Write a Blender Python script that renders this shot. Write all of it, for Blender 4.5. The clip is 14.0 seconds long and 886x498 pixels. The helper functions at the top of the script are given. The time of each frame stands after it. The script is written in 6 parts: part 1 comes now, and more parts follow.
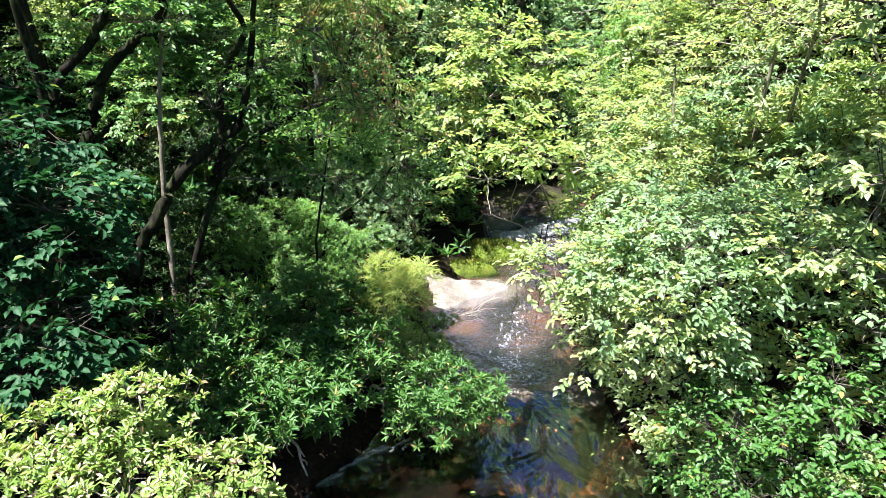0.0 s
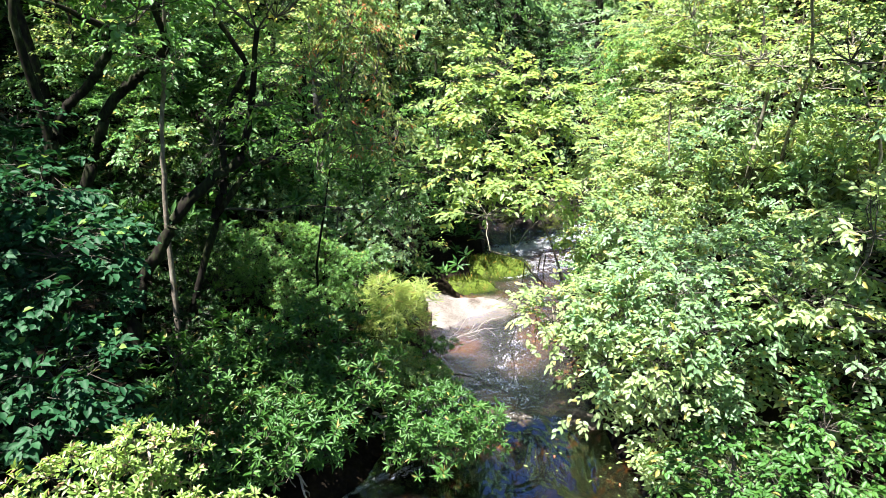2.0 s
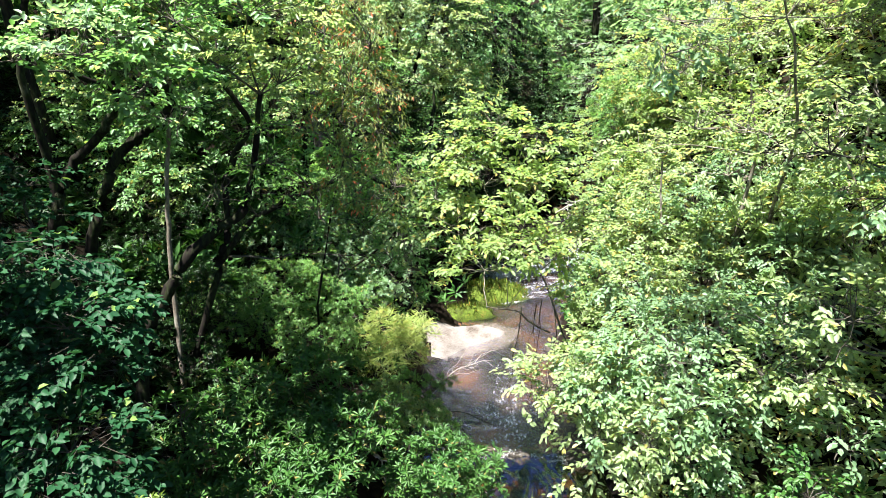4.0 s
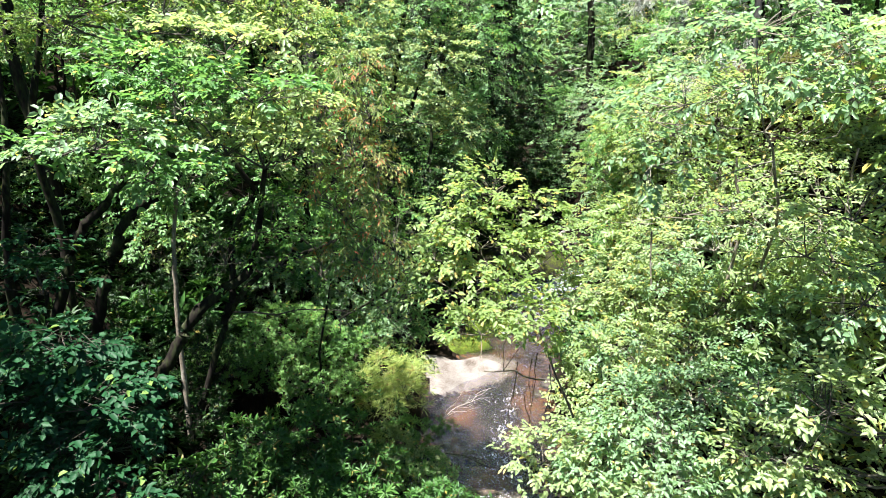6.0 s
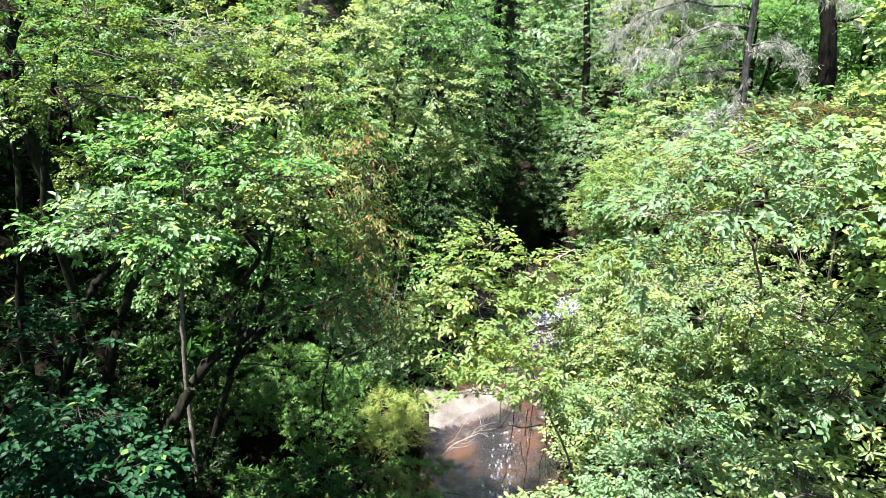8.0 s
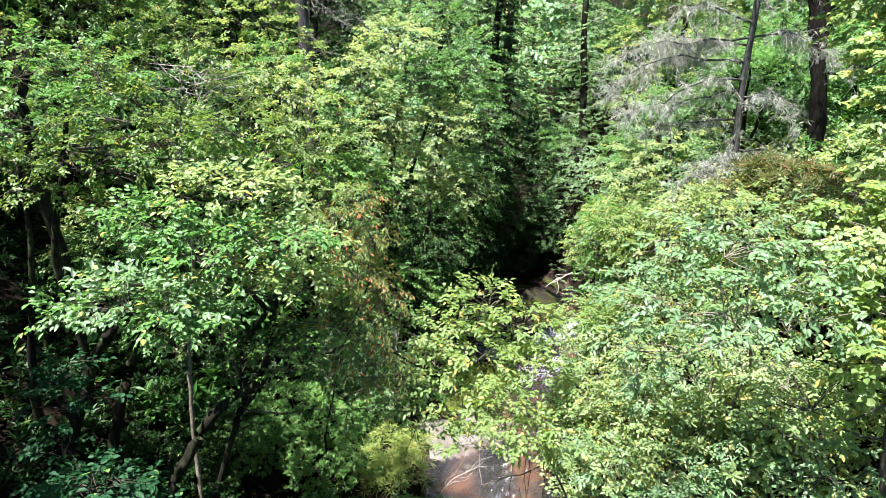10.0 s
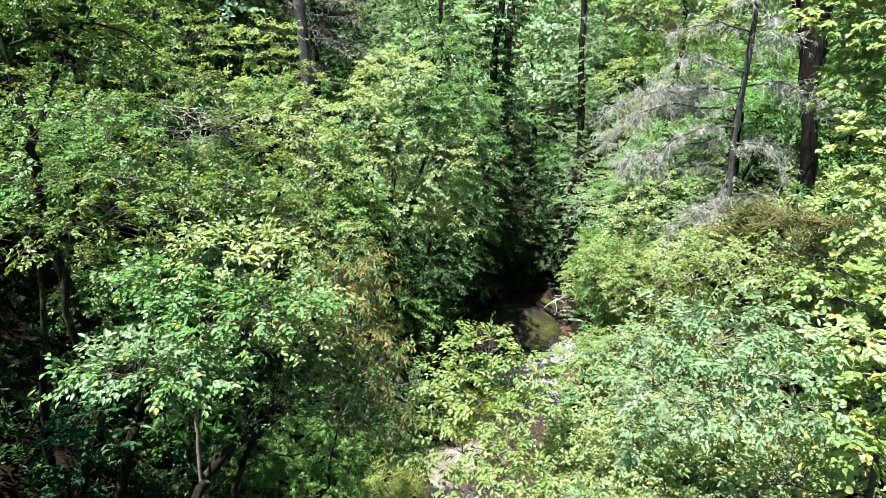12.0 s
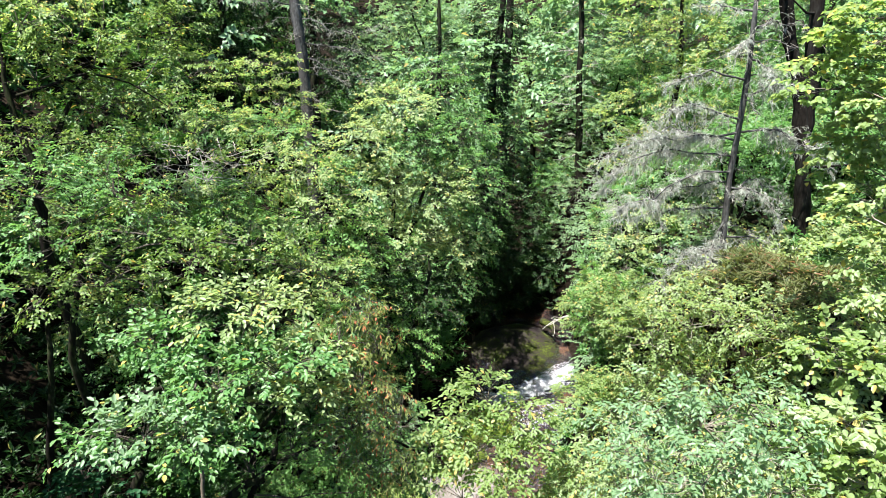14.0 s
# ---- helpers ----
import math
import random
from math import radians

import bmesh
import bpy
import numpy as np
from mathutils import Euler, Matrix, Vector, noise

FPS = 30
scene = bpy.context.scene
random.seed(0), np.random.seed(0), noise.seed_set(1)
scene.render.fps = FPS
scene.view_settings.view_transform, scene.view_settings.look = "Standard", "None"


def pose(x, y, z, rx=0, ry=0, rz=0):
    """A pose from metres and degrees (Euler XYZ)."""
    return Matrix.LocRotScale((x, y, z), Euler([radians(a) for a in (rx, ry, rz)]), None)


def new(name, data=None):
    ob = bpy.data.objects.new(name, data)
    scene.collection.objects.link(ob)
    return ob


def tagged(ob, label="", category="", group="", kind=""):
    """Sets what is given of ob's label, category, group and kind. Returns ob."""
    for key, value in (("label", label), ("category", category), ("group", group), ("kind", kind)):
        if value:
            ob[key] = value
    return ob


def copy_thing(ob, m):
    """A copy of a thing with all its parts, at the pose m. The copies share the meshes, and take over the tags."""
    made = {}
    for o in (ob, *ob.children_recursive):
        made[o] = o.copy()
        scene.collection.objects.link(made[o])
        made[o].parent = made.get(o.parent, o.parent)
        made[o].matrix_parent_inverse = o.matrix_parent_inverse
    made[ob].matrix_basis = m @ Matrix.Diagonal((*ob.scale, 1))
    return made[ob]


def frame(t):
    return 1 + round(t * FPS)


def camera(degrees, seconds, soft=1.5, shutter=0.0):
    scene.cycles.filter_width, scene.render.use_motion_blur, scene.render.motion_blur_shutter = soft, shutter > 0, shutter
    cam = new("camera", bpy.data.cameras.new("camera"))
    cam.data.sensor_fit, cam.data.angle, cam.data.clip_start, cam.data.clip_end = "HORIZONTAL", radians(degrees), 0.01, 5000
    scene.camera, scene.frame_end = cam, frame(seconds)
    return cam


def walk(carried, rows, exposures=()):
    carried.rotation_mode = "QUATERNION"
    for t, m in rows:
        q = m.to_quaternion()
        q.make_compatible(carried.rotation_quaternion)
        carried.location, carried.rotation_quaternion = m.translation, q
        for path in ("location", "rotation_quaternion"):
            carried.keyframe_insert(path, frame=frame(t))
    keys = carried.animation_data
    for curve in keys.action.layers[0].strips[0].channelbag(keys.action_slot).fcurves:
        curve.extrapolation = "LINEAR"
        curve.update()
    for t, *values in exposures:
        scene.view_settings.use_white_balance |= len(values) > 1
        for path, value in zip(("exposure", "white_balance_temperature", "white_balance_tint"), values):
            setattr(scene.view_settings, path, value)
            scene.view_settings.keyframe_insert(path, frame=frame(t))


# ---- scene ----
cam = camera(69.5, 14.0, soft=0.65)
METRES, EYE, TILT, LEAN, TURN = 6.0, 5.7, -17.5, 0.0, 0.0
ROWS = [
    (0.0, 0.0, 0.0, 0.0, 0.0, -0.0, 0.0),
    (0.5, -0.0024, -0.0038, 0.0125, -0.08, -0.01, 0.06),
    (1.0, -0.0045, -0.0093, 0.0336, -0.14, -0.03, 0.11),
    (1.5, -0.0054, -0.0157, 0.0564, -0.19, -0.03, 0.14),
    (2.0, -0.0047, -0.0223, 0.0775, -0.22, -0.05, 0.2),
    (2.5, -0.0026, -0.0293, 0.1, -0.25, -0.04, 0.24),
    (5.0, -0.0063, -0.0904, 0.2842, -0.5, -0.2, 0.46),
    (5.5, -0.0063, -0.1049, 0.3229, -0.56, -0.25, 0.53),
    (6.0, -0.0063, -0.1184, 0.3608, -0.61, -0.26, 0.58),
    (6.5, -0.0056, -0.1326, 0.4008, -0.65, -0.29, 0.63),
    (7.0, -0.0052, -0.148, 0.4412, -0.69, -0.32, 0.66),
    (7.5, -0.0051, -0.1636, 0.4817, -0.72, -0.35, 0.73),
    (8.0, -0.0071, -0.1769, 0.5178, -0.78, -0.41, 0.74),
    (10.5, -0.0133, -0.2342, 0.7037, -0.99, -0.5, 0.88),
    (11.0, -0.0126, -0.2472, 0.7379, -1.01, -0.52, 0.9),
    (11.5, -0.0143, -0.2602, 0.7737, -1.03, -0.58, 0.93),
    (12.0, -0.0161, -0.2706, 0.81, -1.08, -0.63, 0.94),
    (12.5, -0.0178, -0.2814, 0.8504, -1.12, -0.66, 0.94),
    (13.0, -0.0188, -0.291, 0.8898, -1.16, -0.67, 0.99),
    (13.5, -0.0186, -0.2993, 0.9304, -1.18, -0.71, 1.01),
    (14.0, -0.0192, -0.3014, 0.9513, -1.23, -0.7, 1.02),
]
walk(cam, [(t, pose(0, 0, EYE, TILT, LEAN, TURN) @ pose(METRES * x, METRES * y, METRES * z, 90 + pitch, roll, yaw)) for t, x, y, z, yaw, pitch, roll in ROWS],
     exposures=((0.0, 2.76), (5.0, 2.62), (10.5, 2.39), (14.0, 2.32)))

# ---- light ----
SUN_AZ, SUN_EL = -132.0, 71.0        # degrees: clockwise from straight ahead, above the horizon
world = bpy.data.worlds.new("world")
scene.world = world
world.use_nodes = True
wn = world.node_tree.nodes
sky = wn.new("ShaderNodeTexSky")
sky.sky_type, sky.sun_disc = "NISHITA", False
sky.altitude, sky.air_density, sky.dust_density, sky.ozone_density = 900, 1.0, 0.0, 3.5
sky.sun_elevation, sky.sun_rotation = radians(SUN_EL), radians(SUN_AZ)
wn["Background"].inputs["Strength"].default_value = 0.045
world.node_tree.links.new(sky.outputs["Color"], wn["Background"].inputs["Color"])
sun_data = bpy.data.lights.new("sun", "SUN")
sun_data.energy, sun_data.angle, sun_data.color = 4.6, radians(0.5), (1.0, 0.97, 0.95)
sun = new("sun", sun_data)
sun_way = Vector((math.sin(radians(SUN_AZ)) * math.cos(radians(SUN_EL)), math.cos(radians(SUN_AZ)) * math.cos(radians(SUN_EL)), math.sin(radians(SUN_EL))))
sun.matrix_world = Matrix.Translation((0, 10, 40)) @ sun_way.to_track_quat("Z", "Y").to_matrix().to_4x4()


# ---- materials ----
def ramp(nodes, stops):
    r = nodes.new("ShaderNodeValToRGB")
    while len(r.color_ramp.elements) < len(stops):
        r.color_ramp.elements.new(0.5)
    for e, (p, c) in zip(r.color_ramp.elements, stops):
        e.position, e.color = p, (*c, 1)
    return r


def base_material(name):
    m = bpy.data.materials.new(name)
    m.use_nodes = True
    return m, m.node_tree.nodes, m.node_tree.links, m.node_tree.nodes["Principled BSDF"]


def leaf_material(name, dark, mid, light, accent, rough=0.42, through_light=0.35, share=0.03, gloss=0.8):
    """Leaves: each leaf takes its own tone, whole boughs drift in tone, and light shines through."""
    m, n, l, p = base_material(name)
    geo, tex = n.new("ShaderNodeNewGeometry"), n.new("ShaderNodeTexCoord")
    drift = n.new("ShaderNodeTexNoise")
    drift.inputs["Scale"].default_value, drift.inputs["Detail"].default_value = 1.1, 3
    l.new(tex.outputs["Object"], drift.inputs["Vector"])
    add = n.new("ShaderNodeMath")
    add.operation = "MULTIPLY_ADD"
    l.new(geo.outputs["Random Per Island"], add.inputs[0])
    add.inputs[1].default_value = 0.55
    l.new(drift.outputs["Fac"], add.inputs[2])
    sub = n.new("ShaderNodeMath")
    sub.operation = "SUBTRACT"
    sub.inputs[1].default_value = 0.27
    l.new(add.outputs[0], sub.inputs[0])
    tone = ramp(n, [(0.0, dark), (0.42, mid), (0.85, light)])
    l.new(sub.outputs[0], tone.inputs["Fac"])
    pick = ramp(n, [(1 - share - 0.004, (0, 0, 0)), (1 - share, (1, 1, 1))])
    l.new(geo.outputs["Random Per Island"], pick.inputs["Fac"])
    mix = n.new("ShaderNodeMix")
    mix.data_type = "RGBA"
    l.new(pick.outputs["Color"], mix.inputs["Factor"])
    l.new(tone.outputs["Color"], mix.inputs["A"])
    mix.inputs["B"].default_value = (*accent, 1)
    fine = n.new("ShaderNodeTexNoise")
    fine.inputs["Scale"].default_value = 60
    l.new(tex.outputs["Object"], fine.inputs["Vector"])
    bump = n.new("ShaderNodeBump")
    bump.inputs["Strength"].default_value, bump.inputs["Distance"].default_value = 0.25, 0.01
    l.new(fine.outputs["Fac"], bump.inputs["Height"])
    l.new(mix.outputs["Result"], p.inputs["Base Color"])
    l.new(bump.outputs["Normal"], p.inputs["Normal"])
    p.inputs["Roughness"].default_value, p.inputs["Specular IOR Level"].default_value = rough, gloss
    trans, shade = n.new("ShaderNodeBsdfTranslucent"), n.new("ShaderNodeMixShader")
    warm = n.new("ShaderNodeMix")
    warm.data_type, warm.blend_type = "RGBA", "MULTIPLY"
    warm.inputs["Factor"].default_value = 1.0
    l.new(mix.outputs["Result"], warm.inputs["A"])
    warm.inputs["B"].default_value = (1.28, 1.22, 0.8, 1)
    l.new(warm.outputs["Result"], trans.inputs["Color"])
    shade.inputs["Fac"].default_value = through_light
    l.new(p.outputs["BSDF"], shade.inputs[1])
    l.new(trans.outputs["BSDF"], shade.inputs[2])
    l.new(shade.outputs["Shader"], n["Material Output"].inputs["Surface"])
    return m


def rough_material(name, stops, scale, rough=0.9, relief=0.5, fine=25.0, stretch=(1, 1, 1), spec=0.04):
    """Bark, soil, stone: two scales of tone and a relief."""
    m, n, l, p = base_material(name)
    tex, mp = n.new("ShaderNodeTexCoord"), n.new("ShaderNodeMapping")
    mp.inputs["Scale"].default_value = stretch
    l.new(tex.outputs["Object"], mp.inputs["Vector"])
    a, b = n.new("ShaderNodeTexNoise"), n.new("ShaderNodeTexNoise")
    a.inputs["Scale"].default_value, a.inputs["Detail"].default_value = scale, 6
    b.inputs["Scale"].default_value, b.inputs["Detail"].default_value = fine, 5
    for k in (a, b):
        l.new(mp.outputs["Vector"], k.inputs["Vector"])
    mixv = n.new("ShaderNodeMix")
    mixv.inputs["Factor"].default_value = 0.45
    l.new(a.outputs["Fac"], mixv.inputs["A"])
    l.new(b.outputs["Fac"], mixv.inputs["B"])
    tone = ramp(n, stops)
    l.new(mixv.outputs["Result"], tone.inputs["Fac"])
    l.new(tone.outputs["Color"], p.inputs["Base Color"])
    bump = n.new("ShaderNodeBump")
    bump.inputs["Strength"].default_value, bump.inputs["Distance"].default_value = relief, 0.03
    l.new(mixv.outputs["Result"], bump.inputs["Height"])
    l.new(bump.outputs["Normal"], p.inputs["Normal"])
    p.inputs["Roughness"].default_value, p.inputs["Specular IOR Level"].default_value = rough, spec
    return m


LEAF = {
    "azalea": leaf_material("azalea_leaf", (0.090, 0.173, 0.029), (0.150, 0.249, 0.046), (0.215, 0.294, 0.076), (0.428, 0.280, 0.205), 0.44, 0.42, 0.12, 0.675),
    # dark teal: the dim bluish shade on this shrub is in the leaf tones
    "broad": leaf_material("shade_teal_leaf", (0.009, 0.042, 0.016), (0.015, 0.060, 0.023), (0.025, 0.078, 0.030), (0.120, 0.200, 0.050), 0.5, 0.3, 0.02, 0.14),
    "rhodo": leaf_material("rhododendron_leaf", (0.020, 0.071, 0.012), (0.034, 0.101, 0.018), (0.059, 0.138, 0.024), (0.200, 0.170, 0.044), 0.48, 0.3, 0.03, 0.3375),
    "laurel": leaf_material("laurel_leaf", (0.076, 0.185, 0.041), (0.115, 0.250, 0.061), (0.174, 0.310, 0.091), (0.342, 0.270, 0.082), 0.46, 0.53, 0.015, 0.4125),
    "yellow": leaf_material("yellow_green_leaf", (0.145, 0.241, 0.072), (0.205, 0.306, 0.100), (0.257, 0.341, 0.136), (0.480, 0.390, 0.130), 0.44, 0.64, 0.07, 0.5625),
    # near-black tones: shade under the canopy is put into this leaf colour
    "holly": leaf_material("shade_darkened_leaf", (0.005, 0.020, 0.004), (0.010, 0.034, 0.006), (0.020, 0.049, 0.009), (0.115, 0.117, 0.028), 0.44, 0.15, 0.02, 0.18),
    # pale and light: sun and sheen on the leaves are put into these tones
    "pale": leaf_material("sun_paled_leaf", (0.120, 0.232, 0.100), (0.168, 0.288, 0.142), (0.215, 0.325, 0.186), (0.471, 0.400, 0.134), 0.44, 0.6, 0.03, 0.675),
    "light": leaf_material("sun_lightened_leaf", (0.173, 0.264, 0.096), (0.250, 0.345, 0.144), (0.328, 0.407, 0.213), (0.480, 0.410, 0.130), 0.44, 0.62, 0.06, 0.675),
    "olive": leaf_material("olive_leaf", (0.052, 0.106, 0.019), (0.095, 0.173, 0.034), (0.162, 0.240, 0.062), (0.400, 0.290, 0.090), 0.46, 0.5, 0.03, 0.5),
    "green": leaf_material("mid_green_leaf", (0.056, 0.154, 0.040), (0.095, 0.220, 0.063), (0.154, 0.282, 0.099), (0.400, 0.360, 0.100), 0.44, 0.54, 0.02, 0.525),
    "red": leaf_material("reddish_leaf", (0.090, 0.149, 0.036), (0.145, 0.190, 0.050), (0.200, 0.215, 0.070), (0.460, 0.140, 0.070), 0.46, 0.45, 0.11, 0.3),
    "grass": leaf_material("yellow_fern_leaf", (0.231, 0.326, 0.092), (0.325, 0.415, 0.138), (0.406, 0.477, 0.208), (0.449, 0.340, 0.154), 0.5, 0.5, 0.06, 0.45),
    "bracken": leaf_material("bracken_leaf", (0.055, 0.085, 0.028), (0.095, 0.115, 0.040), (0.150, 0.140, 0.060), (0.24, 0.13, 0.08), 0.60, 0.40, 0.08, 0.30),
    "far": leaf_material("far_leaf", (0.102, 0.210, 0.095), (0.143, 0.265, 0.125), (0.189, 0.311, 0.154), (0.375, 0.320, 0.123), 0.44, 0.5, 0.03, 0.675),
    "moss": leaf_material("moss_blade", (0.037, 0.070, 0.009), (0.075, 0.119, 0.014), (0.135, 0.175, 0.025), (0.255, 0.154, 0.029), 0.7, 0.3, 0.08, 0.2),
    "lichen": leaf_material("lichen_twig", (0.21, 0.235, 0.20), (0.33, 0.36, 0.31), (0.46, 0.49, 0.44), (0.3, 0.29, 0.26), 0.8, 0.3, 0.1),
}
BARK = rough_material("dark_bark", [(0.3, (0.005, 0.0045, 0.004)), (0.48, (0.014, 0.012, 0.010)), (0.58, (0.022, 0.028, 0.012)), (0.74, (0.085, 0.088, 0.068))], 3.0, 0.9, 0.7, 22, (1, 1, 0.35))
# Pine bark kept nearly black, so that sunlit trunks still look shaded.
PINE_BARK = rough_material("shade_dark_pine_bark", [(0.3, (0.004, 0.0035, 0.003)), (0.5, (0.014, 0.012, 0.010)), (0.7, (0.030, 0.030, 0.026))], 5.0, 0.95, 0.9, 26, (1, 1, 0.3))
GREY_BARK = rough_material("grey_lichen_bark", [(0.3, (0.06, 0.05, 0.04)), (0.5, (0.15, 0.13, 0.1)), (0.7, (0.33, 0.32, 0.27))], 4.0, 0.85, 0.6, 30, (1, 1, 0.5))
HEMLOCK = rough_material("weathered_grey_bark", [(0.3, (0.02, 0.02, 0.02)), (0.5, (0.06, 0.058, 0.055)), (0.7, (0.14, 0.14, 0.135))], 4.0, 0.85, 0.6, 30, (1, 1, 0.4))
TWIG = rough_material("twig_bark", [(0.3, (0.03, 0.026, 0.02)), (0.7, (0.095, 0.085, 0.07))], 6.0, 0.85, 0.3)
DEAD = rough_material("bleached_dead_wood", [(0.3, (0.16, 0.145, 0.125)), (0.7, (0.42, 0.39, 0.35))], 5.0, 0.85, 0.4)
# Brown litter taken down to near black, so gaps between shrubs look shaded.
SOIL = rough_material("shade_dark_litter", [(0.34, (0.003, 0.0025, 0.002)), (0.5, (0.010, 0.0075, 0.005)), (0.66, (0.021, 0.015, 0.010))], 1.6, 0.95, 1.0, 18)
SAND = rough_material("pale_sand", [(0.34, (0.062, 0.047, 0.037)), (0.46, (0.128, 0.112, 0.099)), (0.62, (0.19, 0.175, 0.162))], 2.4, 0.9, 0.8, 34)
STONE = rough_material("stream_rock", [(0.3, (0.018, 0.016, 0.014)), (0.5, (0.05, 0.042, 0.034)), (0.7, (0.11, 0.09, 0.07))], 2.2, 0.6, 0.6, 20, spec=0.15)
MOSS_BANK = rough_material("moss_and_soil", [(0.34, (0.02, 0.018, 0.010)), (0.46, (0.045, 0.06, 0.012)), (0.58, (0.085, 0.125, 0.018)), (0.7, (0.20, 0.13, 0.04))], 2.4, 0.95, 1.0, 22)
MOSS = rough_material("mossy_rock", [(0.36, (0.010, 0.008, 0.008)), (0.47, (0.024, 0.019, 0.018)), (0.55, (0.022, 0.026, 0.008)), (0.62, (0.050, 0.066, 0.010)), (0.70, (0.055, 0.046, 0.042))], 1.3, 0.8, 0.7, 16)
BED = rough_material("stream_bed", [(0.36, (0.006, 0.005, 0.005)), (0.45, (0.020, 0.017, 0.016)), (0.52, (0.034, 0.027, 0.028)), (0.575, (0.12, 0.055, 0.022)), (0.615, (0.036, 0.029, 0.029)), (0.72, (0.075, 0.065, 0.062))], 1.1, 0.7, 0.6, 14)
# Bed tones near black: the shade over the pool is put into them.
POOL = rough_material("shade_dark_pool_bed", [(0.40, (0.002, 0.002, 0.002)), (0.54, (0.006, 0.004, 0.003)), (0.60, (0.035, 0.016, 0.006)), (0.68, (0.12, 0.055, 0.020))], 1.1, 0.8, 0.6, 9)
FOAM = rough_material("white_water_and_glint", [(0.3, (0.25, 0.26, 0.27)), (0.6, (0.62, 0.63, 0.65))], 6.0, 0.4, 1.0, 30)


def water_material(name, scale, fine, slope, rough, mirror, tint, share):
    """Clear stream water; slope sets how strongly its ripples break the reflections."""
    m, n, l, p = base_material(name)
    p.inputs["Base Color"].default_value = (*tint, 1)
    p.inputs["Transmission Weight"].default_value, p.inputs["IOR"].default_value = 1.0, 1.33
    p.inputs["Roughness"].default_value, p.inputs["Specular IOR Level"].default_value = rough, 1.0
    tex, mp = n.new("ShaderNodeTexCoord"), n.new("ShaderNodeMapping")
    mp.inputs["Scale"].default_value = (1.0, 0.55, 1.0)
    l.new(tex.outputs["Object"], mp.inputs["Vector"])
    a, b = n.new("ShaderNodeTexNoise"), n.new("ShaderNodeTexNoise")
    a.inputs["Scale"].default_value, a.inputs["Detail"].default_value, a.inputs["Distortion"].default_value = scale, 3, 0.8
    b.inputs["Scale"].default_value, b.inputs["Detail"].default_value = fine, 2
    mixv = n.new("ShaderNodeMix")
    mixv.inputs["Factor"].default_value = share
    for k, s in ((a, "A"), (b, "B")):
        l.new(mp.outputs["Vector"], k.inputs["Vector"])
        l.new(k.outputs["Fac"], mixv.inputs[s])
    bump = n.new("ShaderNodeBump")
    bump.inputs["Strength"].default_value, bump.inputs["Distance"].default_value = slope, 0.12
    l.new(mixv.outputs["Result"], bump.inputs["Height"])
    l.new(bump.outputs["Normal"], p.inputs["Normal"])
    # Extra blue-tinted gloss, stronger than real water, imitates a deep blue sky reflection.
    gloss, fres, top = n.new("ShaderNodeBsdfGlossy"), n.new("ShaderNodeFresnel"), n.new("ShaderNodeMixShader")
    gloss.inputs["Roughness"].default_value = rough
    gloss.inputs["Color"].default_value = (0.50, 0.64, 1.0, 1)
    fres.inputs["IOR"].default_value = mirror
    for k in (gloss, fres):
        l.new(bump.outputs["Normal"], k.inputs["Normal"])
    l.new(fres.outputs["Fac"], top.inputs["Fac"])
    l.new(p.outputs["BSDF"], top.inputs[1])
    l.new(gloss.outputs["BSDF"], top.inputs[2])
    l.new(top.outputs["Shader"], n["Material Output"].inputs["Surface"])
    return m


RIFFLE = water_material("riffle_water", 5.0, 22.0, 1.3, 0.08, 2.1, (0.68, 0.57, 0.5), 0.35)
# The pool's deep tint darkens its bed further, in place of shade.
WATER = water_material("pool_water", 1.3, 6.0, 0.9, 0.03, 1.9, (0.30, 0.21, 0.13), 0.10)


# ---- mesh helpers ----
def mesh_object(name, verts, faces, material, parent=None, smooth=False):
    """One mesh object from vertices and an array of quads or triangles (or a list of such arrays)."""
    groups = [np.asarray(f, dtype=np.int32) for f in (faces if isinstance(faces, list) else [faces]) if len(f)]
    me = bpy.data.meshes.new(name)
    verts = np.asarray(verts, dtype=np.float32).reshape(-1, 3)
    me.vertices.add(len(verts))
    me.vertices.foreach_set("co", verts.ravel())
    loops = np.concatenate([g.ravel() for g in groups])
    sizes = np.concatenate([np.full(len(g), g.shape[1], dtype=np.int32) for g in groups])
    me.loops.add(len(loops))
    me.loops.foreach_set("vertex_index", loops)
    me.polygons.add(len(sizes))
    me.polygons.foreach_set("loop_start", np.concatenate([[0], np.cumsum(sizes)[:-1]]).astype(np.int32))
    me.polygons.foreach_set("loop_total", sizes)
    if smooth:
        me.polygons.foreach_set("use_smooth", np.ones(len(sizes), dtype=bool))
    me.update(calc_edges=True)
    me.validate()
    me.materials.append(material)
    ob = new(name, me)
    if parent:
        ob.parent = parent
    return ob


def unit(v):
    return v / np.maximum(np.linalg.norm(v, axis=-1, keepdims=True), 1e-9)


UP = np.array([0.0, 0.0, 1.0])


def tube(points, radii, sides=6):
    """A tapered, closed tube along a line of points."""
    p, r = np.asarray(points, float), np.asarray(radii, float)
    d = unit(np.gradient(p, axis=0))
    ref = np.where(np.abs(d[:, 2:3]) > 0.9, np.array([[1.0, 0, 0]]), UP[None])
    a = unit(np.cross(d, ref))
    b = np.cross(d, a)
    ang = np.arange(sides) * 2 * math.pi / sides
    ring = p[:, None] + r[:, None, None] * (np.cos(ang)[None, :, None] * a[:, None] + np.sin(ang)[None, :, None] * b[:, None])
    k, s = np.arange(len(p) - 1)[:, None] * sides, np.arange(sides)[None]
    t = (s + 1) % sides
    quads = np.stack([k + s, k + t, k + sides + t, k + sides + s], -1).reshape(-1, 4)
    return ring.reshape(-1, 3), quads


